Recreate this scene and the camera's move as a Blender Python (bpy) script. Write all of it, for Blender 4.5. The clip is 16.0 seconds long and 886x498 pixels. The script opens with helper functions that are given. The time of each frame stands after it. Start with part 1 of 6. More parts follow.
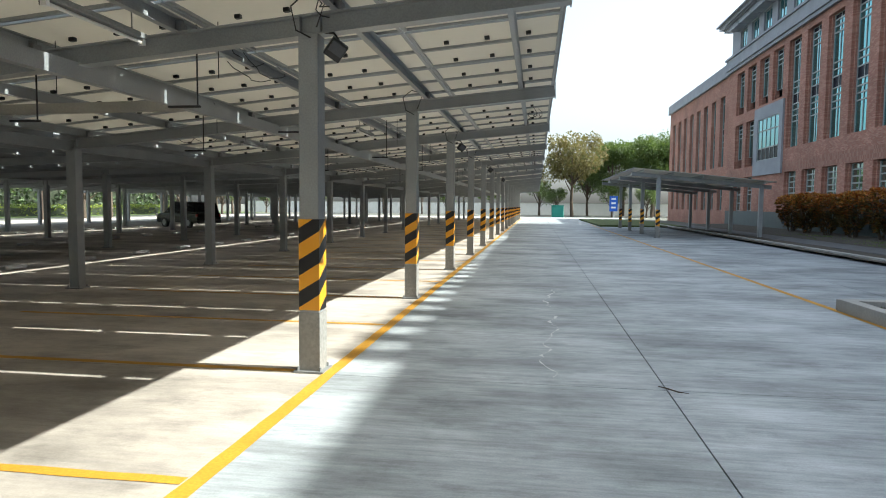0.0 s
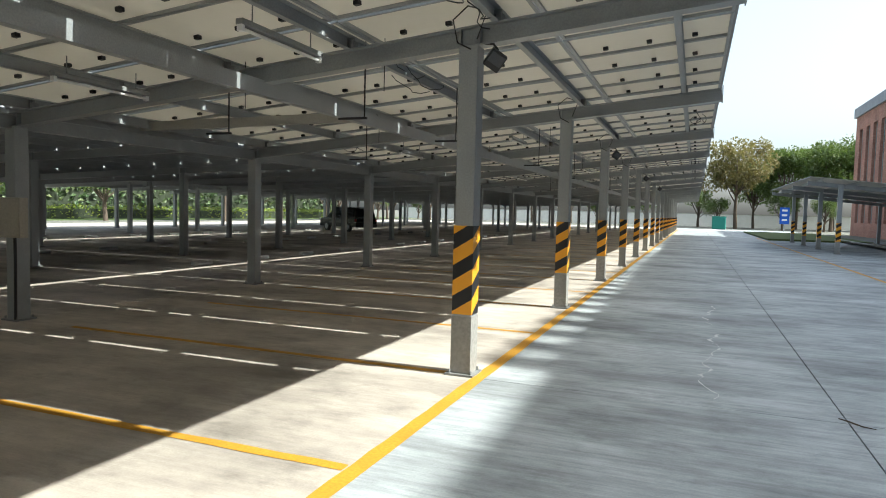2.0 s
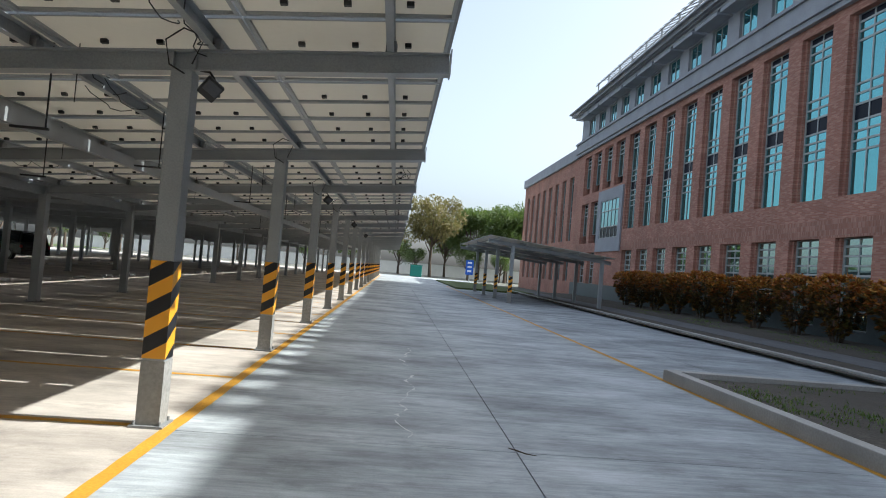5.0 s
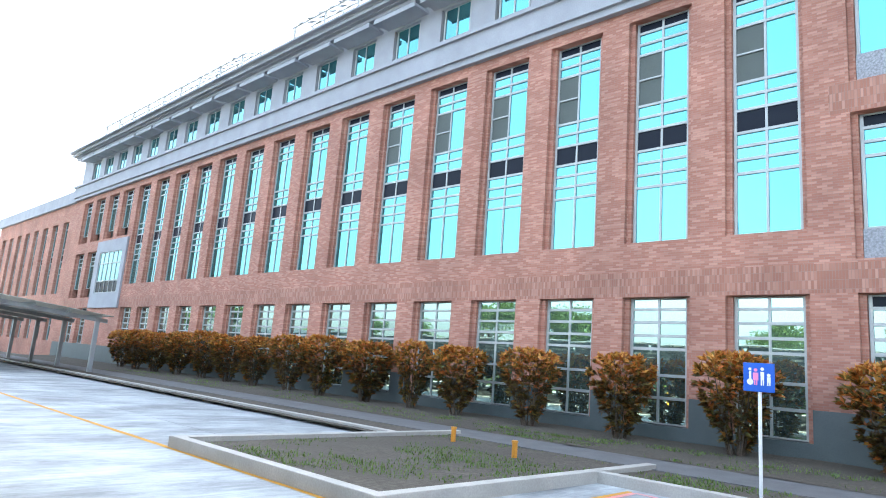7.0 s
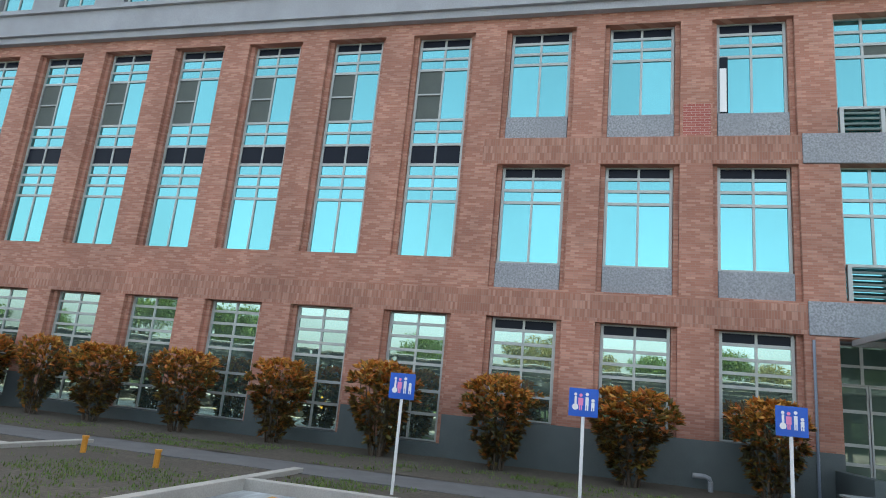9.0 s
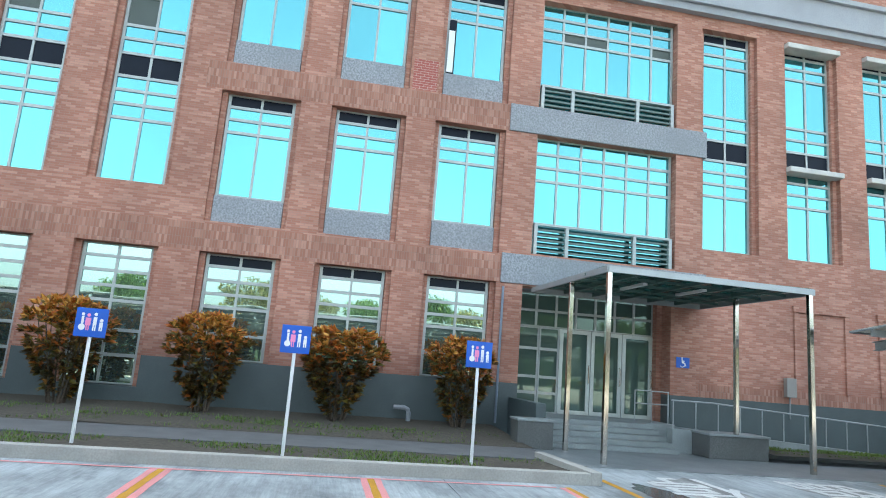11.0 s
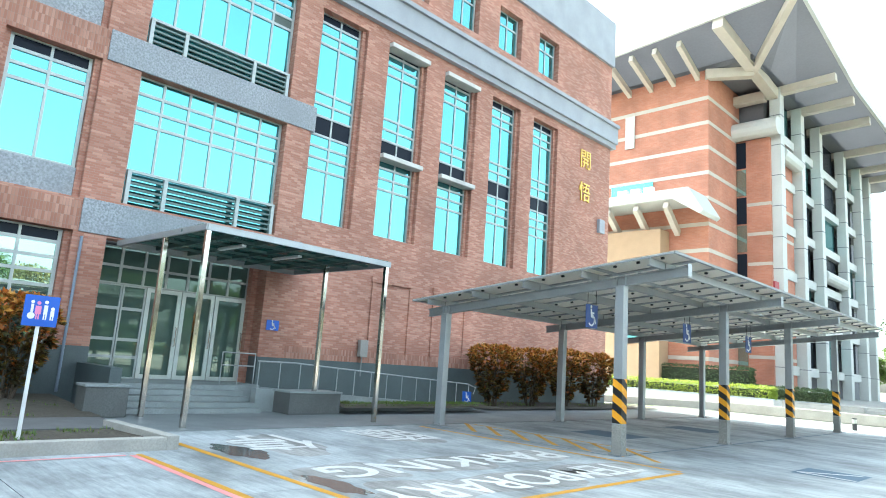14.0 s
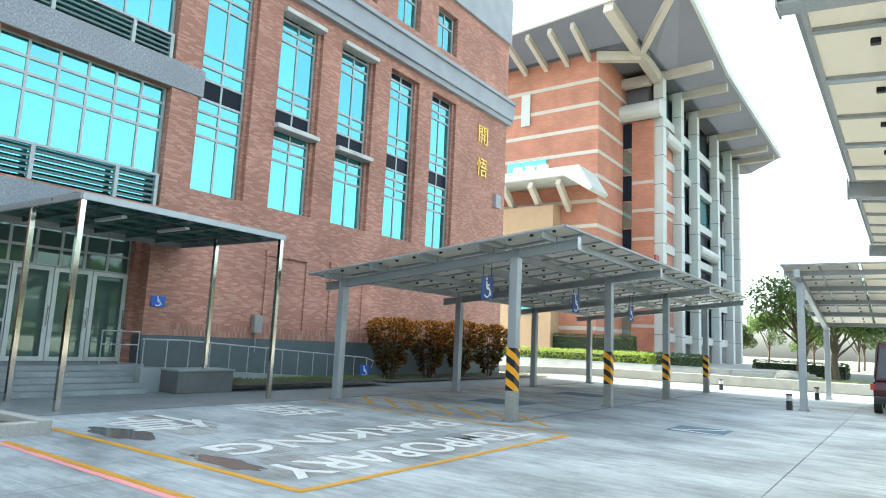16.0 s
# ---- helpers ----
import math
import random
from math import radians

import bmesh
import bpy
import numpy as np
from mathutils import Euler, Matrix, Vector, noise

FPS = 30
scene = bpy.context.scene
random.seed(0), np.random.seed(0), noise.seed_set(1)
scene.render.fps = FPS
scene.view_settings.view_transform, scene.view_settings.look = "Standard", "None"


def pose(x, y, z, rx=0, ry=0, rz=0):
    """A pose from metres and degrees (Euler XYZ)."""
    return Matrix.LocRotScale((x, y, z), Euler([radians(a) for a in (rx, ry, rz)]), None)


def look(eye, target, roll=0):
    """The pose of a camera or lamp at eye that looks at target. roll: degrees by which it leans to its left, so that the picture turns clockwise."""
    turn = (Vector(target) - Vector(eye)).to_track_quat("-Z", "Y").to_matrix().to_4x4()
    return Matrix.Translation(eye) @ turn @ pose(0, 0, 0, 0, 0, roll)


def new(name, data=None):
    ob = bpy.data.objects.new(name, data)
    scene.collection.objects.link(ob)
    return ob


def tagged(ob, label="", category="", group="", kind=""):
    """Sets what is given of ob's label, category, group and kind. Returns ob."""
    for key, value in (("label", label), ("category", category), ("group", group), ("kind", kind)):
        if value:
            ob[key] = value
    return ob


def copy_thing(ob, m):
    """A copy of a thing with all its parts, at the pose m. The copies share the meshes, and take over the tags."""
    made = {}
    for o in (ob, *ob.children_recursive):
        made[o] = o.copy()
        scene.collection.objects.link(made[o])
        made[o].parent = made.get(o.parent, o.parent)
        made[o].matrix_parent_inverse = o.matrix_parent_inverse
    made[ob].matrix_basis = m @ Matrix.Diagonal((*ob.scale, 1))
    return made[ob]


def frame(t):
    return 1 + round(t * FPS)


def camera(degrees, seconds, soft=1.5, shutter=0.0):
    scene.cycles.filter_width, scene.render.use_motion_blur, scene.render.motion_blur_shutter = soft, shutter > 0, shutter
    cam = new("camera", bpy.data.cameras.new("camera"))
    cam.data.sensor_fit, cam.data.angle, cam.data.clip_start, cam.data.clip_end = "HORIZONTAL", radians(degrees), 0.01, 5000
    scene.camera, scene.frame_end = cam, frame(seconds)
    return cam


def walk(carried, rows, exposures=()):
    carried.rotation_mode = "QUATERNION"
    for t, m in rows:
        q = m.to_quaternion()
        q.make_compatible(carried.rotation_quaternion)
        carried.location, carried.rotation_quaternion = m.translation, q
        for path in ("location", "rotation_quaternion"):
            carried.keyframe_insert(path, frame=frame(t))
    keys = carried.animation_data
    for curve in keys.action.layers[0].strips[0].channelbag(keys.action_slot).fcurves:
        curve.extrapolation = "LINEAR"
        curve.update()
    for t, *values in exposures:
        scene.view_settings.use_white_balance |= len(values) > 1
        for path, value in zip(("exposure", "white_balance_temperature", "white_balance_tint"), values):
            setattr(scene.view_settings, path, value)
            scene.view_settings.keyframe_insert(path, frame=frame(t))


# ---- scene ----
cam = camera(69.1, 16.0, 1.0)
PATH = [
    (0, look((0.062, -0.034, 1.657), (-0.224, 1.94, 1.521), 0.5)),
    (0.5, look((0.047, -0.024, 1.651), (-0.306, 1.939, 1.497), 0.4)),
    (1, look((0.037, -0.04, 1.652), (-0.44, 1.898, 1.516), 0.5)),
    (1.5, look((0.027, -0.074, 1.648), (-0.604, 1.819, 1.516), 1.0)),
    (2, look((0.016, -0.085, 1.654), (-0.709, 1.775, 1.535), 1.4)),
    (2.5, look((0.02, -0.08, 1.649), (-0.653, 1.8, 1.536), 1.1)),
    (3, look((0.016, -0.066, 1.648), (-0.583, 1.837, 1.498), 1.0)),
    (3.2, look((0.014, -0.061, 1.644), (-0.519, 1.862, 1.508), 1.2)),
    (5.3, look((-0.036, -0.07, 1.661), (0.268, 1.905, 1.733), 4.4)),
    (5.5, look((-0.071, -0.08, 1.66), (0.359, 1.872, 1.729), 4.0)),
    (6, look((-0.157, -0.103, 1.672), (0.676, 1.71, 1.823), 5.3)),
    (6.5, look((-0.291, -0.101, 1.678), (0.919, 1.473, 1.922), 4.1)),
    (7, look((-0.336, -0.147, 1.717), (1.079, 1.22, 2.077), 4.4)),
    (7.5, look((-0.36, -0.199, 1.758), (1.182, 0.99, 2.218), 5.3)),
    (8, look((-0.397, -0.238, 1.769), (1.286, 0.741, 2.225), 6.6)),
    (8.5, look((-0.438, -0.246, 1.783), (1.37, 0.476, 2.239), 5.8)),
    (9, look((-0.466, -0.203, 1.787), (1.414, 0.307, 2.238), 5.4)),
    (9.2, look((-0.463, -0.204, 1.785), (1.443, 0.203, 2.234), 5.7)),
    (11.3, look((-0.263, -0.274, 1.686), (1.656, -0.715, 2.04), 4.1)),
    (11.5, look((-0.26, -0.271, 1.678), (1.639, -0.789, 2.035), 3.9)),
    (12, look((-0.252, -0.283, 1.644), (1.569, -1.038, 1.977), 4.2)),
    (12.5, look((-0.242, -0.313, 1.629), (1.478, -1.289, 1.931), 3.9)),
    (13, look((-0.187, -0.315, 1.628), (1.414, -1.472, 1.942), 3.5)),
    (13.5, look((-0.185, -0.314, 1.628), (1.323, -1.588, 1.952), 3.6)),
    (14, look((-0.184, -0.338, 1.615), (1.214, -1.727, 1.958), 4.0)),
    (14.5, look((-0.161, -0.36, 1.603), (1.174, -1.816, 1.922), 3.4)),
    (15, look((-0.154, -0.375, 1.592), (1.119, -1.886, 1.905), 3.2)),
    (15.5, look((-0.17, -0.385, 1.582), (1.031, -1.957, 1.877), 3.1)),
    (16, look((-0.173, -0.394, 1.577), (0.99, -1.996, 1.861), 2.7)),
]
EXPOSURES = [(0.0, 1.09, 6050, 2), (1.5, 1.09, 6050, 2), (2.0, 0.99, 6050, 2), (2.5, 0.96, 6050, 2), (3.0, 1.05, 6000, 2), (3.2, 1.05, 6000, 2), (5.5, 0.69, 5900, 7), (6.0, 0.99, 5900, 7), (6.5, 2.72, 5950, 5), (7.0, 2.66, 5900, 5), (7.5, 1.62, 5800, 6), (8.0, 1.84, 6050, 6), (8.5, 1.82, 6250, 5), (9.0, 1.84, 6500, 4), (11.5, 2.36, 6050, -3), (12.5, 2.36, 6000, -5), (13.5, 2.42, 6050, -5), (14.0, 2.62, 6050, -5), (14.5, 2.72, 6050, -5), (15.0, 2.84, 6050, -5), (15.5, 2.49, 6050, -5), (16.0, 2.24, 6100, -5)]
walk(cam, PATH, EXPOSURES)

# ---- light: the sun stands beyond the brick building, 45 degrees up ----
world = bpy.data.worlds.new("sky")
scene.world = world
world.use_nodes = True
wn = world.node_tree.nodes
sky = wn.new("ShaderNodeTexSky")
sky.sky_type = 'NISHITA'
sky.sun_disc = False
sky.sun_elevation = radians(45)
sky.sun_rotation = radians(88)
sky.air_density, sky.dust_density, sky.ozone_density = 1.0, 4.0, 1.0
haze = wn.new("ShaderNodeHueSaturation")
haze.inputs["Saturation"].default_value, haze.inputs["Value"].default_value = 0.5, 1.15
world.node_tree.links.new(sky.outputs[0], haze.inputs["Color"])
world.node_tree.links.new(haze.outputs[0], wn["Background"].inputs[0])
wn["Background"].inputs[1].default_value = 0.15
sun_data = bpy.data.lights.new("sun", 'SUN')
sun_data.energy, sun_data.angle, sun_data.color = 5.0, radians(0.6), (1.0, 0.95, 0.86)
sun = new("sun", sun_data)
sun.matrix_world = look((60, 1.5, 61.5), (0, 0, 0))

# ---- small building kit ----
def mat(name, base=(0.5, 0.5, 0.5), rough=0.6, metal=0.0, vary=0.15, scale=6.0, bump=0.0, stain=0.1, spec=0.5):
    """A paint, metal or stone with grain and broad stains at real size."""
    m = bpy.data.materials.new(name)
    m.use_nodes = True
    nt = m.node_tree
    N, L = nt.nodes, nt.links
    b = N["Principled BSDF"]
    b.inputs["Roughness"].default_value, b.inputs["Metallic"].default_value = rough, metal
    b.inputs["Specular IOR Level"].default_value = spec
    geo = N.new("ShaderNodeNewGeometry")
    n1, n2 = N.new("ShaderNodeTexNoise"), N.new("ShaderNodeTexNoise")
    n1.inputs["Scale"].default_value, n1.inputs["Detail"].default_value = scale * 6, 6
    n2.inputs["Scale"].default_value, n2.inputs["Detail"].default_value = scale * 0.25, 4
    for n in (n1, n2):
        L.new(geo.outputs["Position"], n.inputs["Vector"])
    mix1, mix2 = N.new("ShaderNodeMix"), N.new("ShaderNodeMix")
    for mx, n, amount in ((mix1, n1, vary), (mix2, n2, stain)):
        mx.data_type = 'RGBA'
        r = N.new("ShaderNodeMapRange")
        r.inputs[1].default_value, r.inputs[2].default_value = 0.35, 0.7
        r.inputs[3].default_value, r.inputs[4].default_value = 0.0, amount * 2.2
        L.new(n.outputs["Fac"], r.inputs[0])
        L.new(r.outputs[0], mx.inputs[0])
    mix1.inputs[6].default_value = (*base, 1)
    mix1.inputs[7].default_value = (*[c * 0.55 for c in base], 1)
    L.new(mix1.outputs[2], mix2.inputs[6])
    mix2.inputs[7].default_value = (*[c * 0.6 for c in base], 1)
    L.new(mix2.outputs[2], b.inputs["Base Color"])
    if bump:
        bp = N.new("ShaderNodeBump")
        bp.inputs["Strength"].default_value, bp.inputs["Distance"].default_value = 0.6, bump
        L.new(n1.outputs["Fac"], bp.inputs["Height"])
        L.new(bp.outputs[0], b.inputs["Normal"])
    return m


def nodes_of(m):
    return m.node_tree.nodes, m.node_tree.links, m.node_tree.nodes["Principled BSDF"]


def math_node(N, L, op, a, b=None):
    n = N.new("ShaderNodeMath")
    n.operation = op
    for i, v in enumerate((a, b)):
        if v is None:
            continue
        if isinstance(v, (int, float)):
            n.inputs[i].default_value = v
        else:
            L.new(v, n.inputs[i])
    return n.outputs[0]


def brick_material(name, c1, c2, mortar, w, h, soldier=False):
    """Brick courses laid in the wall's own plane; jambs are coursed too."""
    m = mat(name, c1, 0.8)
    N, L, b = nodes_of(m)
    tc = N.new("ShaderNodeTexCoord")
    sep, com = N.new("ShaderNodeSeparateXYZ"), N.new("ShaderNodeCombineXYZ")
    L.new(tc.outputs["Object"], sep.inputs[0])
    along = math_node(N, L, 'ADD', sep.outputs[0], sep.outputs[1])
    L.new(along, com.inputs[0])
    L.new(sep.outputs[2], com.inputs[1])
    if soldier:
        L.new(along, com.inputs[1])
        L.new(sep.outputs[2], com.inputs[0])
    br = N.new("ShaderNodeTexBrick")
    br.offset = 0.0 if soldier else 0.5
    br.inputs["Scale"].default_value = 1.0
    br.inputs["Brick Width"].default_value, br.inputs["Row Height"].default_value = w, h
    br.inputs["Mortar Size"].default_value, br.inputs["Mortar Smooth"].default_value = 0.006, 0.3
    br.inputs["Bias"].default_value = -0.35
    br.inputs["Color1"].default_value, br.inputs["Color2"].default_value = (*c1, 1), (*c2, 1)
    br.inputs["Mortar"].default_value = (*mortar, 1)
    L.new(com.outputs[0], br.inputs["Vector"])
    n2 = N.new("ShaderNodeTexNoise")
    n2.inputs["Scale"].default_value, n2.inputs["Detail"].default_value = 0.45, 7
    L.new(tc.outputs["Object"], n2.inputs["Vector"])
    r = N.new("ShaderNodeMapRange")
    r.inputs[1].default_value, r.inputs[2].default_value, r.inputs[3].default_value, r.inputs[4].default_value = 0.3, 0.75, 1.12, 0.72
    L.new(n2.outputs["Fac"], r.inputs[0])
    mul = N.new("ShaderNodeMix")
    mul.data_type, mul.blend_type = 'RGBA', 'MULTIPLY'
    mul.inputs[0].default_value = 1.0
    L.new(br.outputs["Color"], mul.inputs[6])
    L.new(r.outputs[0], mul.inputs[7])
    L.new(mul.outputs[2], b.inputs["Base Color"])
    bp = N.new("ShaderNodeBump")
    bp.invert = True
    bp.inputs["Strength"].default_value, bp.inputs["Distance"].default_value = 0.7, 0.012
    L.new(br.outputs["Fac"], bp.inputs["Height"])
    L.new(bp.outputs[0], b.inputs["Normal"])
    return m


def concrete_material(name, base, streak=0.35):
    """Broom-finished concrete: fine brushing across the lane, blotches, dark damp patches, tyre dust."""
    m = mat(name, base, 0.62)
    N, L, b = nodes_of(m)
    geo = N.new("ShaderNodeNewGeometry")
    oi = N.new("ShaderNodeObjectInfo")

    def layer(sc, detail, rough=0.55):
        mp, n = N.new("ShaderNodeMapping"), N.new("ShaderNodeTexNoise")
        mp.inputs["Scale"].default_value = sc
        L.new(geo.outputs["Position"], mp.inputs[0])
        L.new(mp.outputs[0], n.inputs["Vector"])
        n.inputs["Scale"].default_value, n.inputs["Detail"].default_value, n.inputs["Roughness"].default_value = 1.0, detail, rough
        return n.outputs["Fac"]
    brush, streaks, blot, grain = layer((2.6, 30, 1), 5), layer((0.8, 8.0, 1), 7, 0.7), layer((0.42, 0.7, 1), 7, 0.66), layer((60, 60, 1), 3)

    def ramp(v, a, c, lo, hi):
        r = N.new("ShaderNodeMapRange")
        for i, q in ((1, a), (2, c), (3, lo), (4, hi)):
            r.inputs[i].default_value = q
        L.new(v, r.inputs[0])
        return r.outputs[0]
    f = math_node(N, L, 'MULTIPLY', ramp(brush, 0.3, 0.7, 1.0 - streak * 0.35, 1.0 + streak * 0.3), ramp(streaks, 0.42, 0.68, 1.0 + streak * 0.25, 1.0 - streak * 0.75))
    f = math_node(N, L, 'MULTIPLY', f, ramp(blot, 0.36, 0.66, 1.18, 0.5))
    f = math_node(N, L, 'MULTIPLY', f, ramp(layer((1.9, 2.6, 1), 8, 0.72), 0.52, 0.72, 1.04, 0.72))
    f = math_node(N, L, 'MULTIPLY', f, ramp(grain, 0.3, 0.7, 0.94, 1.06))
    f = math_node(N, L, 'MULTIPLY', f, ramp(oi.outputs["Random"], 0, 1, 0.96, 1.05))
    mul = N.new("ShaderNodeMix")
    mul.data_type, mul.blend_type = 'RGBA', 'MULTIPLY'
    mul.inputs[0].default_value = 1.0
    mul.inputs[6].default_value = (*base, 1)
    L.new(f, mul.inputs[7])
    L.new(mul.outputs[2], b.inputs["Base Color"])
    b.inputs["Specular IOR Level"].default_value = 0.2
    L.new(ramp(streaks, 0.3, 0.75, 0.75, 0.55), b.inputs["Roughness"])
    bp = N.new("ShaderNodeBump")
    bp.inputs["Strength"].default_value, bp.inputs["Distance"].default_value = 0.35, 0.004
    L.new(brush, bp.inputs["Height"])
    L.new(bp.outputs[0], b.inputs["Normal"])
    return m


def hazard_material():
    """Yellow and black slanting stripes on reflective tape."""
    m = mat("hazard_tape", (0.8, 0.36, 0.02), 0.4)
    N, L, b = nodes_of(m)
    tc, sep = N.new("ShaderNodeTexCoord"), N.new("ShaderNodeSeparateXYZ")
    L.new(tc.outputs["Object"], sep.inputs[0])
    v = math_node(N, L, 'ADD', sep.outputs[2], math_node(N, L, 'MULTIPLY', math_node(N, L, 'ADD', sep.outputs[0], sep.outputs[1]), -0.62))
    v = math_node(N, L, 'FRACT', math_node(N, L, 'MULTIPLY', v, 1 / 0.31))
    v = math_node(N, L, 'GREATER_THAN', v, 0.5)
    mx = N.new("ShaderNodeMix")
    mx.data_type = 'RGBA'
    mx.inputs[6].default_value, mx.inputs[7].default_value = (0.85, 0.38, 0.02, 1), (0.012, 0.012, 0.014, 1)
    L.new(v, mx.inputs[0])
    L.new(mx.outputs[2], b.inputs["Base Color"])
    return m


def leaf_material(name, colours, rough=0.5):
    """Leaves whose colour changes from leaf to leaf."""
    m = mat(name, colours[0], rough)
    N, L, b = nodes_of(m)
    geo, cr = N.new("ShaderNodeNewGeometry"), N.new("ShaderNodeValToRGB")
    e = cr.color_ramp.elements
    e[0].position, e[0].color = 0.0, (*colours[0], 1)
    e[1].position, e[1].color = 1.0, (*colours[-1], 1)
    for i, c in enumerate(colours[1:-1]):
        q = e.new((i + 1) / (len(colours) - 1))
        q.color = (*c, 1)
    L.new(geo.outputs["Random Per Island"], cr.inputs[0])
    L.new(cr.outputs[0], b.inputs["Base Color"])
    b.inputs["Transmission Weight"].default_value = 0.0
    b.inputs["Subsurface Weight"].default_value = 0.0
    return m


CONC = concrete_material("broomed_concrete", (0.36, 0.385, 0.395), 0.34)
# Same concrete, with the warm light below the carports mixed into its base.
CONC2 = concrete_material("carport_light_concrete", (0.48, 0.43, 0.375), 0.16)
KERB = mat("kerb_concrete", (0.46, 0.44, 0.40), 0.8, vary=0.2, bump=0.002, stain=0.25)
DARK = mat("joint_dark", (0.05, 0.05, 0.05), 0.9)
YELLOW = mat("yellow_road_paint", (0.64, 0.32, 0.025), 0.7, vary=0.3, scale=7, stain=0.3)
WHITE = mat("white_road_paint", (0.74, 0.74, 0.72), 0.7, vary=0.35, scale=6, stain=0.3)
PINK = mat("pink_road_paint", (0.75, 0.30, 0.30), 0.7, vary=0.2, scale=9)
BLUEP = mat("blue_road_paint", (0.10, 0.16, 0.22), 0.7, vary=0.3, scale=9)
STEEL = mat("galvanised_steel", (0.40, 0.42, 0.43), 0.42, 0.35, vary=0.18, scale=10, stain=0.15)
STEEL_D = mat("dull_galvanised_steel", (0.30, 0.31, 0.31), 0.55, 0.25, vary=0.2, scale=8, stain=0.2)
STAINLESS = mat("polished_stainless", (0.55, 0.52, 0.48), 0.12, 1.0, vary=0.1, scale=3)
BACKSHEET = mat("panel_backsheet", (0.72, 0.71, 0.67), 0.45, vary=0.06, scale=2, stain=0.1)
CELL = mat("solar_cell_glass", (0.02, 0.03, 0.06), 0.12, 0.0, vary=0.1)
BLACK = mat("black_plastic", (0.02, 0.02, 0.022), 0.45)
def let_through(m, colour, weight):
    """Lets part of the light through a thin sheet, as solar modules do between their cells."""
    N, L, b = nodes_of(m)
    t, mx = N.new("ShaderNodeBsdfTranslucent"), N.new("ShaderNodeMixShader")
    t.inputs["Color"].default_value = (*colour, 1)
    mx.inputs[0].default_value = weight
    L.new(b.outputs[0], mx.inputs[1])
    L.new(t.outputs[0], mx.inputs[2])
    L.new(mx.outputs[0], N["Material Output"].inputs["Surface"])


# Opaque module copies; the backsheet's darker colour puts in the inner rows' shade.
BACKSHEET_SHADED = mat("shaded_backsheet", (0.62, 0.61, 0.57), 0.5, vary=0.08, scale=2, stain=0.2)
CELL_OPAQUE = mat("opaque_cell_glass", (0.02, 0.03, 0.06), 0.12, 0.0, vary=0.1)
let_through(BACKSHEET, (0.88, 0.84, 0.77), 0.53)
let_through(CELL, (0.86, 0.84, 0.79), 0.53)
HAZARD = hazard_material()
BRICK = brick_material("red_brick", (0.37, 0.16, 0.112), (0.59, 0.335, 0.25), (0.36, 0.22, 0.17), 0.23, 0.062)
SOLDIER = brick_material("soldier_brick", (0.33, 0.145, 0.10), (0.54, 0.31, 0.235), (0.32, 0.20, 0.155), 0.223, 0.066, True)
GREYSTONE = mat("grey_render", (0.36, 0.37, 0.40), 0.75, vary=0.15, scale=4, stain=0.2, bump=0.001)
PANELST = mat("speckled_granite", (0.36, 0.37, 0.40), 0.7, vary=0.55, scale=3.2, stain=0.3, bump=0.004)
PLINTH = mat("dark_granite", (0.095, 0.12, 0.125), 0.45, vary=0.3, scale=9, stain=0.2)
FRAME = mat("aluminium_frame", (0.40, 0.42, 0.41), 0.45, 0.3, vary=0.1)
GLASS = mat("tinted_mirror_glass", (0.155, 0.43, 0.455), 0.02, 0.9, vary=0.02, scale=1.0, stain=0.12)
GLASS_LOW = mat("grey_mirror_glass", (0.33, 0.47, 0.44), 0.01, 0.9, vary=0.02, scale=1.0, stain=0.12)
for m, lo in ((GLASS, 0.86), (GLASS_LOW, 0.85)):
    # panes differ a little in tint, and the sheets are not quite flat
    N, L, b = nodes_of(m)
    oi, mr, mul = N.new("ShaderNodeObjectInfo"), N.new("ShaderNodeMapRange"), N.new("ShaderNodeMix")
    mr.inputs[3].default_value, mr.inputs[4].default_value = lo, 1.06
    L.new(oi.outputs["Random"], mr.inputs[0])
    mul.data_type, mul.blend_type = 'RGBA', 'MULTIPLY'
    mul.inputs[0].default_value = 1.0
    L.new(b.inputs["Base Color"].links[0].from_socket, mul.inputs[6])
    L.new(mr.outputs[0], mul.inputs[7])
    L.new(mul.outputs[2], b.inputs["Base Color"])
    wav, geo, bp = N.new("ShaderNodeTexNoise"), N.new("ShaderNodeNewGeometry"), N.new("ShaderNodeBump")
    wav.inputs["Scale"].default_value, wav.inputs["Detail"].default_value = 1.3, 1.0
    bp.inputs["Strength"].default_value, bp.inputs["Distance"].default_value = 0.25, 0.006
    L.new(geo.outputs["Position"], wav.inputs["Vector"])
    L.new(wav.outputs["Fac"], bp.inputs["Height"])
    L.new(bp.outputs[0], b.inputs["Normal"])
SPANDREL_AND_SHADE = mat("spandrel_and_shade_glass", (0.016, 0.02, 0.03), 0.25, 0.0, vary=0.1, spec=0.08)
SCREEN = mat("insect_screen", (0.10, 0.12, 0.11), 0.7, vary=0.3, scale=12)
ROOFM = mat("roof_coating", (0.35, 0.35, 0.35), 0.8)
SOIL = mat("dry_soil", (0.115, 0.098, 0.074), 0.95, vary=0.6, scale=2.2, bump=0.03, stain=0.45)
ASPH = mat("worn_asphalt", (0.16, 0.16, 0.16), 0.9, vary=0.3, scale=10, bump=0.003, stain=0.3)
BLUE = mat("blue_enamel", (0.015, 0.10, 0.50), 0.35, vary=0.03)
SIGNW = mat("white_enamel", (0.8, 0.8, 0.8), 0.4, vary=0.02)
SIGNP = mat("pink_enamel", (0.8, 0.25, 0.45), 0.4, vary=0.02)
GOLD = mat("gilt_metal", (0.75, 0.50, 0.12), 0.35, 0.8, vary=0.05)
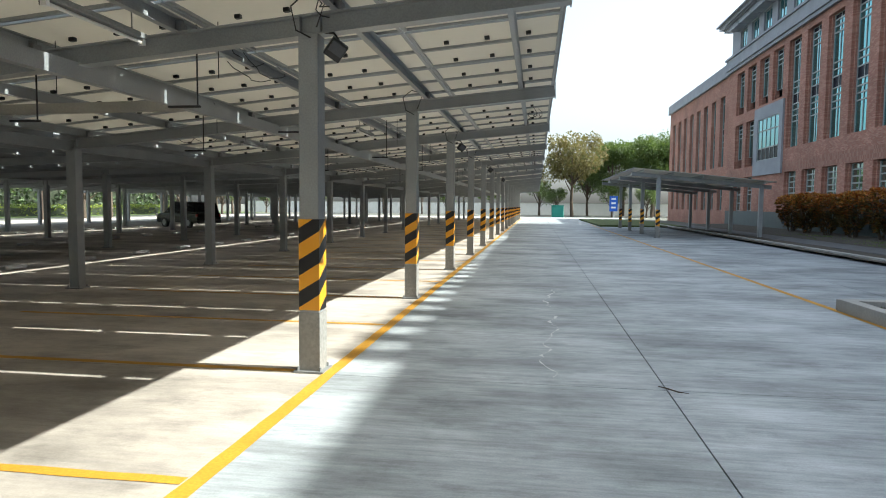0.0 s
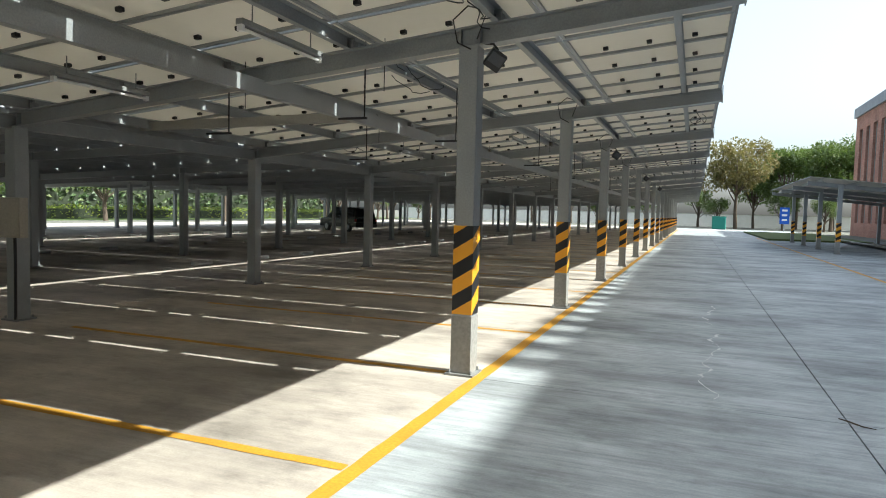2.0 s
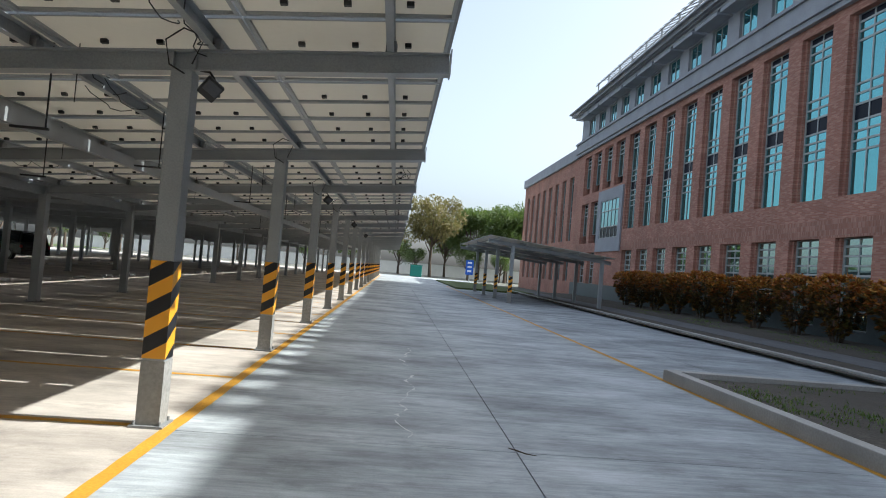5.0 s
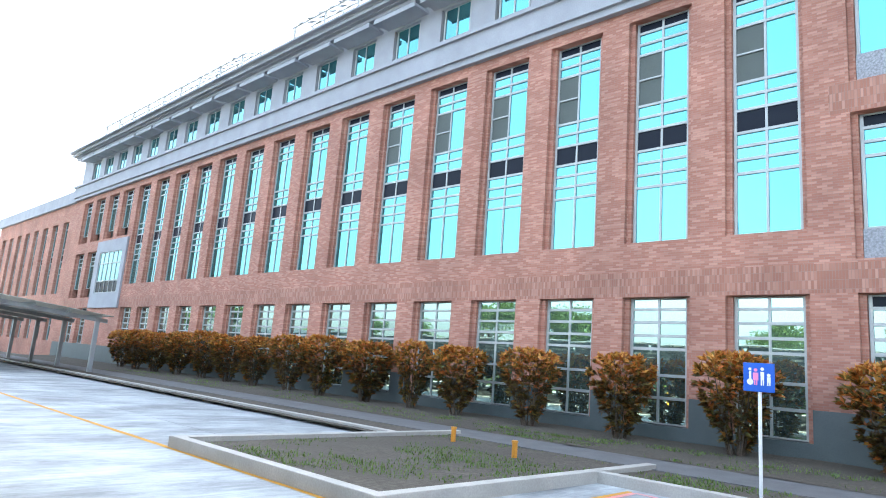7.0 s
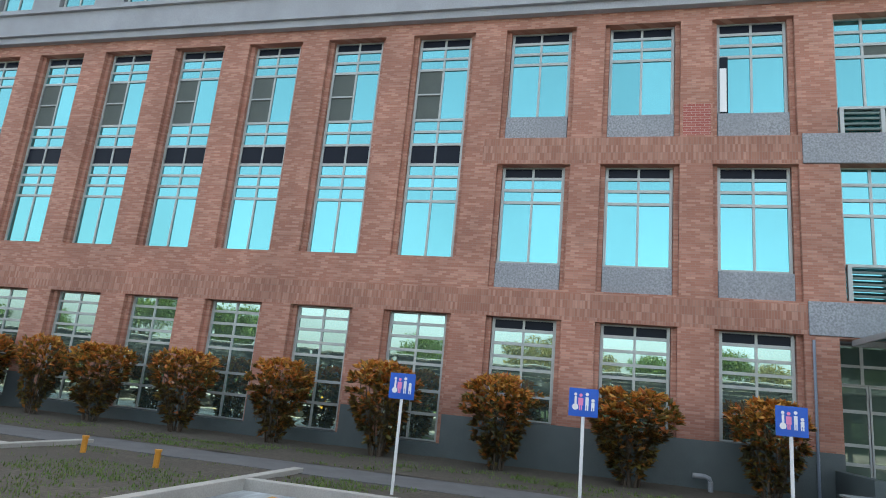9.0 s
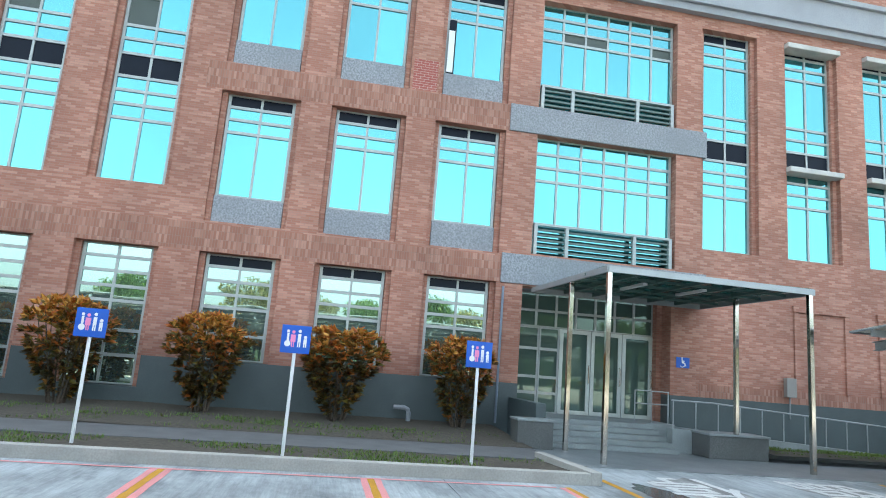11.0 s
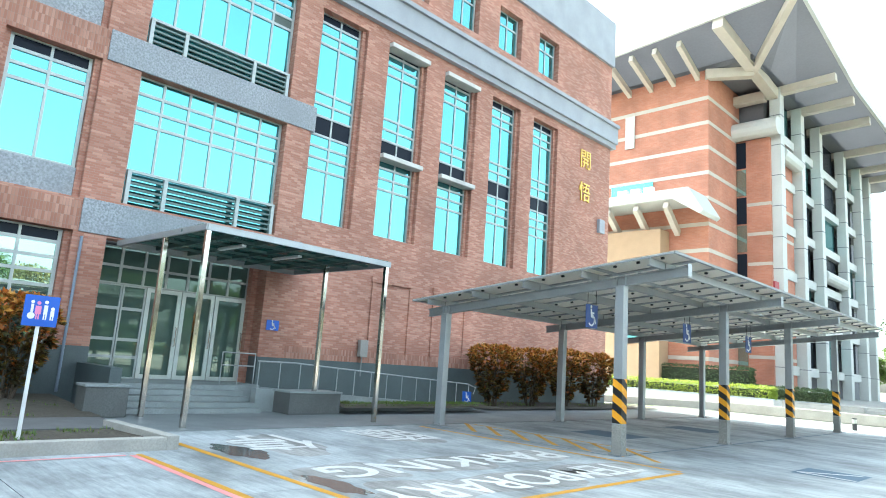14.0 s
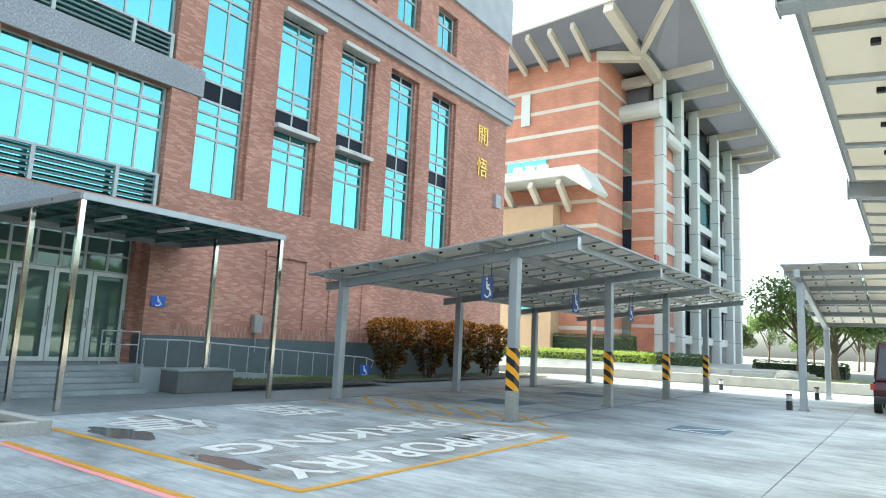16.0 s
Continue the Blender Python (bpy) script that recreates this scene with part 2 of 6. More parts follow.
CROTON = leaf_material("croton_leaves", [(0.03, 0.06, 0.02), (0.10, 0.09, 0.02), (0.30, 0.10, 0.03), (0.08, 0.10, 0.03), (0.42, 0.15, 0.03), (0.16, 0.05, 0.03), (0.40, 0.24, 0.04)], 0.4)
GREEN = leaf_material("tree_leaves", [(0.03, 0.06, 0.015), (0.07, 0.11, 0.02), (0.05, 0.09, 0.02), (0.12, 0.14, 0.03)])
GREEN_Y = leaf_material("turning_leaves", [(0.10, 0.10, 0.03), (0.16, 0.13, 0.04), (0.08, 0.09, 0.03), (0.20, 0.15, 0.06)])
HEDGE = leaf_material("hedge_leaves", [(0.10, 0.16, 0.02), (0.20, 0.26, 0.03), (0.28, 0.30, 0.04)])
HEDGE_D = leaf_material("dark_hedge_leaves", [(0.03, 0.06, 0.02), (0.06, 0.10, 0.03), (0.08, 0.10, 0.03)])
GRASS = leaf_material("grass_blades", [(0.06, 0.13, 0.02), (0.11, 0.19, 0.03), (0.16, 0.16, 0.05)])
BARK = mat("bark", (0.12, 0.09, 0.065), 0.95, vary=0.5, scale=6, bump=0.02)


def box(bm, x0, x1, y0, y1, z0, z1):
    v = [bm.verts.new(p) for p in ((x0, y0, z0), (x1, y0, z0), (x1, y1, z0), (x0, y1, z0), (x0, y0, z1), (x1, y0, z1), (x1, y1, z1), (x0, y1, z1))]
    for f in ((0, 3, 2, 1), (4, 5, 6, 7), (0, 1, 5, 4), (1, 2, 6, 5), (2, 3, 7, 6), (3, 0, 4, 7)):
        bm.faces.new([v[i] for i in f])
    return v


def beam(bm, a, b, w, h, shape="box"):
    """A straight bar from a to b, w wide and h high; an H section when asked."""
    a, b = Vector(a), Vector(b)
    d = (b - a).normalized()
    side = d.cross(Vector((0, 0, 1)))
    side = Vector((1, 0, 0)) if side.length < 1e-4 else side.normalized()
    up = side.cross(d)

    def bar(w0, w1, h0, h1):
        v = [bm.verts.new(p + side * s + up * u) for p in (a, b) for s, u in ((w0, h0), (w1, h0), (w1, h1), (w0, h1))]
        for f in ((0, 1, 2, 3), (7, 6, 5, 4), (0, 4, 5, 1), (1, 5, 6, 2), (2, 6, 7, 3), (3, 7, 4, 0)):
            bm.faces.new([v[i] for i in f])
    if shape == "h":
        bar(-w / 2, w / 2, -h / 2, -h / 2 + 0.014)
        bar(-w / 2, w / 2, h / 2 - 0.014, h / 2)
        bar(-0.006, 0.006, -h / 2 + 0.014, h / 2 - 0.014)
    elif shape == "c":
        bar(-w / 2, w / 2, -h / 2, -h / 2 + 0.006)
        bar(-w / 2, w / 2, h / 2 - 0.006, h / 2)
        bar(-w / 2, -w / 2 + 0.006, -h / 2 + 0.006, h / 2 - 0.006)
    else:
        bar(-w / 2, w / 2, -h / 2, h / 2)


def tube(bm, pts, r, n=8):
    """A round bar or cable along points."""
    rings = []
    for i, p in enumerate(pts):
        p = Vector(p)
        d = (Vector(pts[min(i + 1, len(pts) - 1)]) - Vector(pts[max(i - 1, 0)])).normalized()
        s = d.orthogonal().normalized() if abs(d.z) > 0.99 else d.cross(Vector((0, 0, 1))).normalized()
        u = s.cross(d)
        rr = r[i] if isinstance(r, (list, tuple)) else r
        rings.append([bm.verts.new(p + (s * math.cos(a) + u * math.sin(a)) * rr) for a in (2 * math.pi * k / n for k in range(n))])
    for a, b in zip(rings, rings[1:]):
        for k in range(n):
            bm.faces.new((a[k], a[(k + 1) % n], b[(k + 1) % n], b[k]))
    bm.faces.new(rings[0][::-1])
    bm.faces.new(rings[-1])


def bevelled(bm, w=0.01):
    bmesh.ops.bevel(bm, geom=bm.edges[:], offset=w, segments=2, affect='EDGES', profile=0.5)


def mesh_of(name, bm, material):
    me = bpy.data.meshes.new(name)
    bm.normal_update()
    bm.to_mesh(me)
    bm.free()
    me.materials.append(material)
    return me


def place(name, me, parent=None, m=None, label=""):
    ob = new(name, me)
    ob.parent = parent
    if m is not None:
        ob.matrix_basis = m
    return tagged(ob, label)


def part(name, bm, material, parent=None, label="", m=None):
    return place(name, mesh_of(name, bm, material), parent, m, label)


def thing(name, label, category, m=None, group="", kind=""):
    ob = new(name)
    if m is not None:
        ob.matrix_basis = m
    return tagged(ob, label, category, group, kind)


def structure(name, bm, material, label, category):
    return tagged(part(name, bm, material), label, category, kind="structure")

# ---- ground, beds, kerbs ----
bm = bmesh.new()
box(bm, -1500, 1500, -1500, 1500, -0.4, -0.06)
structure("ground", bm, mat("far_ground", (0.16, 0.16, 0.13), 0.95, vary=0.3, scale=0.6, stain=0.3), "flat dusty ground reaching to the horizon", "ground")


def bed(name, x0, x1, y0, y1, z0, z1, slope_to=None, label="bare soil bed with thin weeds behind a concrete kerb"):
    """Planted soil, with an uneven top that may rise towards the wall."""
    b = bmesh.new()
    nx, ny = max(2, int((x1 - x0) / 0.5)), max(2, int((y1 - y0) / 0.6))
    grid = []
    for i in range(nx + 1):
        for j in range(ny + 1):
            x, y = x0 + (x1 - x0) * i / nx, y0 + (y1 - y0) * j / ny
            z = z1 + (0 if slope_to is None else (slope_to - z1) * i / nx)
            grid.append(b.verts.new((x, y, z + 0.03 * noise.noise((x * 0.9, y * 0.9, 0)))))
    for i in range(nx):
        for j in range(ny):
            q = i * (ny + 1) + j
            b.faces.new((grid[q], grid[q + ny + 1], grid[q + ny + 2], grid[q + 1]))
    return structure(name, b, SOIL, label, "soil bed")


bed("planting_bed", 13.35, 17.35, -4.9, 60, 0, 0.12, 0.27)
bed("verge", 10.0, 11.75, -4.8, 60, 0, 0.1)
bed("island_bed", 5.1, 11.8, 5.9, 10.95, 0, 0.1, None, "bare dry soil of a kerbed traffic island with tufts of grass")
bed("south_bed", 14.9, 17.0, -31.5, -18.2, 0, 0.06, 0.13)
bed("ramp_verge", 14.1, 14.98, -17.5, -11.25, 0, 0.2, 0.26)
bm = bmesh.new()
box(bm, 11.75, 13.35, -4.85, 60, -0.05, 0.115)
structure("footpath", bm, ASPH, "worn grey asphalt footpath along the planting bed", "footpath")
bm = bmesh.new()
box(bm, 11.9, 17.6, -32, -4.85, -0.05, 0.012)
structure("forecourt", bm, mat("wet_stone_paving", (0.25, 0.27, 0.275), 0.5, vary=0.25, scale=5, stain=0.35), "dark stone paving before the entrance steps", "paving")


def kerb(name, pts, w=0.2, h=0.2):
    b = bmesh.new()
    for p, q in zip(pts, pts[1:]):
        d = (Vector(q) - Vector(p)).normalized() * w / 2
        beam(b, (p[0] - d.x, p[1] - d.y, h / 2 - 0.02), (q[0] + d.x, q[1] + d.y, h / 2 - 0.02), w, h + 0.04)
    bevelled(b, 0.012)
    return structure(name, b, KERB, "pale cast concrete kerb with worn rounded edges", "kerb")


kerb("kerb_island_west", [(5.02, 5.85), (5.02, 11.0)])
kerb("kerb_island_south", [(5.02, 5.8), (11.85, 5.7)], h=0.195)
kerb("kerb_island_north", [(5.02, 11.1), (12.1, 10.95)], h=0.19)
kerb("kerb_north", [(10.35, 11.1), (10.7, 60)], h=0.16)
kerb("kerb_south", [(9.9, 5.7), (9.95, -4.75)], h=0.185)
kerb("kerb_end", [(9.95, -4.78), (12.0, -4.6)], h=0.21)

# ---- the brick building, in its own frame: x into it, y along its face ----
building = thing("brick_building", "long four-storey red brick campus building with tall tinted windows", "building", pose(17, 0, 0, 0, 0, 0.2))
S0, S1 = -29.55, 60.8
BAYS = [5.13 + 2.945 * k for k in range(15)]
SMALL = [2.10, -0.84, -3.78]
RIGHT = [-12.05 - 2.925 * k for k in range(5)]
FAR_SMALL = [49.3 + 2.8 * k for k in range(4)]
openings = []
for c in BAYS:
    openings += [(c - 1.0, c + 1.0, 5.75, 12.94), (c - 1.0, c + 1.0, 0.6, 4.13)]
for c in SMALL:
    openings += [(c - 1.05, c + 1.05, 9.39, 12.95), (c - 1.05, c + 1.05, 4.94, 8.58), (c - 1.03, c + 1.03, 1.38, 4.13)]
for c in RIGHT:
    openings += [(c - 0.97, c + 0.97, 5.73, 12.94)]
for c in FAR_SMALL:
    openings += [(c - 1.0, c + 1.0, 9.42, 12.95)]
for c in FAR_SMALL[2:]:
    openings += [(c - 1.0, c + 1.0, 4.94, 8.58), (c - 1.0, c + 1.0, 1.38, 4.13)]
openings += [(-10.22, -5.78, 9.44, 12.92), (-10.22, -5.78, 5.02, 8.58), (-10.12, -5.58, 0.0, 4.08)]
TOPR = RIGHT


def pierced_wall(bm, s0, s1, z0, z1, holes, d0=0.0, depth=0.5):
    """Front and back skins with real holes and reveals."""
    ys = sorted({s0, s1, *[h[0] for h in holes], *[h[1] for h in holes]})
    zs = sorted({z0, z1, *[h[2] for h in holes], *[h[3] for h in holes]})
    ys = [y for y in ys if s0 <= y <= s1]
    zs = [z for z in zs if z0 <= z <= z1]
    solid = {}
    for i in range(len(ys) - 1):
        for j in range(len(zs) - 1):
            cy, cz = (ys[i] + ys[i + 1]) / 2, (zs[j] + zs[j + 1]) / 2
            solid[i, j] = not any(h[0] < cy < h[1] and h[2] < cz < h[3] for h in holes)
    quad = lambda *p: bm.faces.new([bm.verts.new(q) for q in p])
    for (i, j), full in solid.items():
        a, b, c, d = ys[i], ys[i + 1], zs[j], zs[j + 1]
        if full:
            quad((d0, b, c), (d0, a, c), (d0, a, d), (d0, b, d))
            quad((d0 + depth, a, c), (d0 + depth, b, c), (d0 + depth, b, d), (d0 + depth, a, d))
        for di, dj, p, q in ((-1, 0, (a, c), (a, d)), (1, 0, (b, d), (b, c)), (0, -1, (b, c), (a, c)), (0, 1, (a, d), (b, d))):
            if solid.get((i + di, j + dj), False) != full and full:
                quad((d0, *p), (d0, *q), (d0 + depth, *q), (d0 + depth, *p))


bm = bmesh.new()
pierced_wall(bm, S0, S1, 1.38, 13.5, openings)
part("wall", bm, BRICK, building, "red brick front with pilasters between tall openings")
bm = bmesh.new()
pierced_wall(bm, S0, S1, -0.1, 1.38, openings, -0.03, 0.53)
part("plinth", bm, PLINTH, building, "dark granite plinth")
# inner jamb strips, one step back from the face
for y0, y1, z0, z1 in openings:
    if y1 - y0 < 3:
        for a, b in ((y0, y0 + 0.14), (y1 - 0.14, y1)):
            bm = bmesh.new()
            box(bm, 0.16, 0.48, a + 0.002, b - 0.002, z0 + 0.003, z1 - 0.003)
            part("jamb", bm, BRICK, building)
# soldier courses over the ground floor, stone bands, cornices
bm = bmesh.new()
box(bm, -0.006, 0.05, -4.9, S1, 4.14, 4.86)
part("soldier_course", bm, SOLDIER, building, "upright bricks above the ground floor")
bm = bmesh.new()
box(bm, -0.006, 0.05, -4.9, 3.6, 8.6, 9.37)
part("soldier_course", bm, SOLDIER, building)
bm = bmesh.new()
box(bm, -0.006, 0.05, -29.4, -11.0, 1.385, 1.75)
part("soldier_course", bm, SOLDIER, building)
for z0, z1, s0, s1 in ((8.59, 9.42, -11.22, -4.92), (4.12, 4.96, -11.22, -4.92)):
    bm = bmesh.new()
    box(bm, -0.05, 0.3, s0, s1, z0, z1)
    bevelled(bm, 0.01)
    part("stone_band", bm, PANELST, building, "grey granite band")
for d, z0, z1 in ((-0.22, 13.35, 13.6), (-0.34, 13.6, 14.45), (-0.46, 14.45, 14.62)):
    bm = bmesh.new()
    box(bm, d, 0.52, S0 - 0.2, S1 + 0.1, z0, z1 - 0.002)
    part("cornice", bm, GREYSTONE, building, "grey rendered cornice band")
# top storey: grey and set under a wide eave in the long part, brick in the tower by the entrance
top_holes = [(c - 0.85, c + 0.85, 14.9, 16.5) for c in BAYS + SMALL + FAR_SMALL[:]]
bm = bmesh.new()
pierced_wall(bm, -10.4, S1, 14.6, 17.0, top_holes, 0.1, 0.5)
part("top_storey_wall", bm, GREYSTONE, building, "grey rendered top storey")
tower_holes = [(c - 0.8, c + 0.8, 15.25, 17.25) for c in TOPR]
bm = bmesh.new()
pierced_wall(bm, S0, -10.4, 14.6, 18.0, tower_holes, 0.0, 0.5)
part("tower_wall", bm, BRICK, building)
bm = bmesh.new()
box(bm, -0.15, 14, S0 - 0.05, -10.4, 18.0, 20.6)
part("tower_parapet", bm, GREYSTONE, building, "pale grey parapet")
for d, z0, z1 in ((-0.5, 17.0, 17.22), (-0.9, 17.22, 17.45), (-1.15, 17.45, 17.62), (-0.7, 17.62, 17.9), (-0.3, 17.9, 18.25)):
    bm = bmesh.new()
    box(bm, d, 2.0, -10.38, S1 + 0.3 - d * 0.4, z0 + 0.06, z1 - 0.003)
    box(bm, d + 0.22, 2.0, -10.37, S1 + 0.1 - d * 0.4, z0 + 0.003, z0 + 0.059)
    part("eave", bm, GREYSTONE, building, "stepped grey eave")
for c in BAYS + SMALL + FAR_SMALL:
    bm = bmesh.new()
    box(bm, -0.75, 0.1, c - 1.3, c + 1.3, 16.62, 16.74)
    box(bm, -0.78, -0.72, c - 1.3, c + 1.3, 16.56, 16.78)
    part("sunshade", bm, GREYSTONE, building)
# body, roof and end walls close the volume
bm = bmesh.new()
box(bm, 0.9, 16, S0 + 0.01, S0 + 0.5, -0.1, 18)
box(bm, 0.9, 16, S1 - 0.5, S1 - 0.01, -0.1, 18)
box(bm, 15.5, 16, S0 + 0.5, S1 - 0.5, -0.1, 18)
box(bm, 0.5, 0.9, S0, S0 + 0.5, -0.1, 18)
part("end_wall", bm, BRICK, building)
bm = bmesh.new()
box(bm, 0.6, 16, S0, S1, 17.4, 17.99)
part("roof", bm, ROOFM, building, "flat coated roof")
bm = bmesh.new()
box(bm, 1.6, 1.7, S0 + 0.6, S1 - 0.6, 0.0, 17.3)
part("inner_wall", bm, mat("dim_interior", (0.25, 0.25, 0.24), 0.9), building)
# frames on the roof carry narrow sloping panels with gaps between them
post_mesh = {}
for d, z in ((0.95, 20.34), (2.1, 20.98)):
    b = bmesh.new()
    box(b, -0.05, 0.05, -0.05, 0.05, 17.95, z)
    post_mesh[d] = mesh_of("roof_post", b, STEEL_D)
for k in range(19):
    if k != 9:
        for d in post_mesh:
            place("roof_post", post_mesh[d], building, pose(d, 7.4 + 2.9 * k, 0))
for s0, s1 in ((7.0, 30.9), (35.9, 60.3)):
    for d, z in ((0.95, 20.36), (2.1, 21.0), (0.95, 19.5)):
        bm = bmesh.new()
        box(bm, d - 0.04, d + 0.04, s0, s1, z - 0.05, z + 0.03)
        part("roof_rail", bm, STEEL_D, building)
bm = bmesh.new()
v = [bm.verts.new(p) for p in ((0.75, -0.26, 20.3), (2.3, -0.26, 21.16), (2.3, 0.26, 21.16), (0.75, 0.26, 20.3))]
bm.faces.new(v)
bmesh.ops.solidify(bm, geom=bm.faces[:], thickness=0.04)
panel_mesh = mesh_of("roof_panel", bm, CELL_OPAQUE)
for k in range(56):
    if not 30.6 < 7.3 + 0.95 * k < 36.2:
        place("roof_panel", panel_mesh, building, pose(0, 7.3 + 0.95 * k, 0.06))
# lower wing at the far end
wing_c = [63.0 + 2.95 * k for k in range(8)]
bm = bmesh.new()
wing_holes = [(c - 0.75, c + 0.75, 5.4, 11.8) for c in wing_c] + [(c - 0.75, c + 0.75, 1.4, 4.1) for c in wing_c]
pierced_wall(bm, S1, 86.2, -0.1, 13.3, wing_holes, 0.05, 0.5)
box(bm, 0.6, 14, 85.7, 86.2, -0.1, 13.3)
part("wing_wall", bm, BRICK, building)
bm = bmesh.new()
box(bm, -0.2, 14, S1 + 0.02, 86.4, 13.3, 14.35)
part("wing_parapet", bm, GREYSTONE, building, "grey parapet of the lower wing")
bm = bmesh.new()
box(bm, 1.6, 1.7, S1, 86, 0, 13.3)
part("inner_wall", bm, mat("dim_interior_wing", (0.2, 0.2, 0.2), 0.9), building)


# ---- windows ----
def window(w, z0, z1, rows, cols=2, special=None, d=0.32, label="", glass=None):
    """A framed window: rows are heights of the transoms, special maps (row, col) to another pane material."""
    ob = new("window")
    ob.parent = building
    tagged(ob, label or "aluminium window with blue-green reflective panes")
    f = bmesh.new()
    t = 0.04
    box(f, d - 0.05, d + 0.05, -w / 2, -w / 2 + 2 * t, z0, z1)
    box(f, d - 0.05, d + 0.05, w / 2 - 2 * t, w / 2, z0, z1)
    levels = [z0, *rows, z1]
    for z in levels:
        box(f, d - 0.045, d + 0.045, -w / 2 + 2 * t, w / 2 - 2 * t, max(z0, z - t), min(z1, z + t))
    for c in range(1, cols):
        y = -w / 2 + w * c / cols
        box(f, d - 0.04, d + 0.04, y - t * 0.8, y + t * 0.8, z0 + t, z1 - t)
    part("frame", f, FRAME, ob)
    made = {}
    for j, (a, b) in enumerate(zip(levels, levels[1:])):
        for c in range(cols):
            ma = (special or {}).get((j, c), glass or GLASS)
            key = (round(b - a, 3), ma.name)
            if key not in made:
                p = bmesh.new()
                box(p, -0.006, 0.006, -w / cols / 2 + t * 0.7, w / cols / 2 - t * 0.7, -(b - a) / 2 + t * 0.9, (b - a) / 2 - t * 0.9)
                made[key] = mesh_of("pane", p, ma)
            tilt = random.uniform(-0.25, 0.25)
            place("pane", made[key], ob, pose(d, -w / 2 + w * (c + 0.5) / cols, (a + b) / 2, 0, tilt, random.uniform(-0.2, 0.2)))
    return ob


TALL_ROWS = [7.5, 7.9, 8.28, 8.67, 9.33, 9.75, 10.14, 11.85, 12.22, 12.6]
# row 4 is the spandrel; row 10 paints the shadow below the window head
dark = {(4, 0): SPANDREL_AND_SHADE, (4, 1): SPANDREL_AND_SHADE, (10, 0): SPANDREL_AND_SHADE, (10, 1): SPANDREL_AND_SHADE}
plain = window(1.70, 5.76, 12.93, TALL_ROWS, 2, dark)
screened = window(1.70, 5.76, 12.93, TALL_ROWS, 2, {**dark, (7, 1): SCREEN})
bm = bmesh.new()
box(bm, 0.265, 0.31, 0.04, 0.77, 10.98, 11.03)
part("screen_rail", bm, FRAME, screened)
for o, c in ((plain, BAYS[6]), (screened, BAYS[0])):
    o.matrix_basis = pose(0, c, 0)
for k, c in enumerate(BAYS):
    if k not in (0, 6):
        copy_thing(screened if k < 6 else plain, pose(0, c, 0))
for c in RIGHT:
    copy_thing(plain, pose(0, c, 0.01))
low = window(1.72, 0.62, 4.12, [1.33, 1.95, 2.68, 3.05, 3.43, 3.8], 2, None, 0.32, "ground-floor aluminium window with clear reflective panes", GLASS_LOW)
low.matrix_basis = pose(0, BAYS[0], 0)
for c in BAYS[1:]:
    copy_thing(low, pose(0, c, 0))
top_dark = {(3, 0): SPANDREL_AND_SHADE, (3, 1): SPANDREL_AND_SHADE}
mid = window(1.80, 5.70, 8.57, [7.5, 7.87, 8.22], 2, top_dark)
mid.matrix_basis = pose(0, SMALL[0], 0)
up = window(1.80, 10.1, 12.94, [11.9, 12.25, 12.6], 2, top_dark)
up.matrix_basis = pose(0, SMALL[0], 0)
gr = window(1.76, 1.4, 4.12, [2.05, 2.74, 3.08, 3.43, 3.8], 2, {(5, 0): SPANDREL_AND_SHADE, (5, 1): SPANDREL_AND_SHADE}, 0.32, "ground-floor aluminium window with clear reflective panes", GLASS_LOW)
gr.matrix_basis = pose(0, SMALL[0], 0)
for c in SMALL[1:]:
    for o in (mid, up, gr):
        copy_thing(o, pose(0, c, 0))
for c in FAR_SMALL:
    copy_thing(up, pose(0, c, 0))
for c in FAR_SMALL[2:]:
    copy_thing(mid, pose(0, c, 0))
    copy_thing(gr, pose(0, c, 0))
for c in SMALL:
    for z0 in (9.40, 4.95):
        bm = bmesh.new()
        box(bm, 0.14, 0.40, c - 0.9, c + 0.9, z0, z0 + 0.72)
        bevelled(bm, 0.008)
        part("spandrel_panel", bm, PANELST, building, "speckled grey granite panel under a window")
# the open sash of one upper window, its unlit gap painted as a solid dark box, and a patch of newer bricks beside it
bm = bmesh.new()
box(bm, 0.20, 0.262, SMALL[2] + 0.62, SMALL[2] + 0.83, 10.16, 11.86)
part("open_sash_gap", bm, SPANDREL_AND_SHADE, building, "solid dark box painted as the unlit gap of an open sash")
bm = bmesh.new()
box(bm, 0.17, 0.198, SMALL[2] + 0.66, SMALL[2] + 0.84, 10.18, 11.5)
part("blind", bm, SIGNW, building, "white blind behind the open sash")
bm = bmesh.new()
box(bm, -0.005, 0.04, -2.68, -1.97, 9.42, 10.35)
part("brick_patch", bm, brick_material("newer_brick", (0.36, 0.10, 0.08), (0.44, 0.15, 0.12), (0.55, 0.42, 0.36), 0.23, 0.075), building, "patch of newer red bricks with pale joints")
fourth = window(1.5, 14.92, 16.48, [], 2, None, 0.25)
fourth.matrix_basis = pose(0, BAYS[0], 0)
for c in BAYS[1:] + SMALL + FAR_SMALL:
    copy_thing(fourth, pose(0, c, 0))
tower_win = window(1.5, 15.27, 17.23, [16.6], 2, None, 0.3)
tower_win.matrix_basis = pose(0, TOPR[0], 0)
for c in TOPR[1:]:
    copy_thing(tower_win, pose(0, c, 0))
wingw = window(1.46, 5.42, 11.78, [7.2, 7.7, 8.3, 8.9, 9.4, 11.2], 2, {(3, 0): SPANDREL_AND_SHADE, (3, 1): SPANDREL_AND_SHADE}, 0.35)
wingl = window(1.46, 1.42, 4.08, [2.7, 3.4], 2, None, 0.35)
for o in (wingw, wingl):
    o.matrix_basis = pose(0, wing_c[0], 0)
    for c in wing_c[1:]:
        copy_thing(o, pose(0, c, 0))
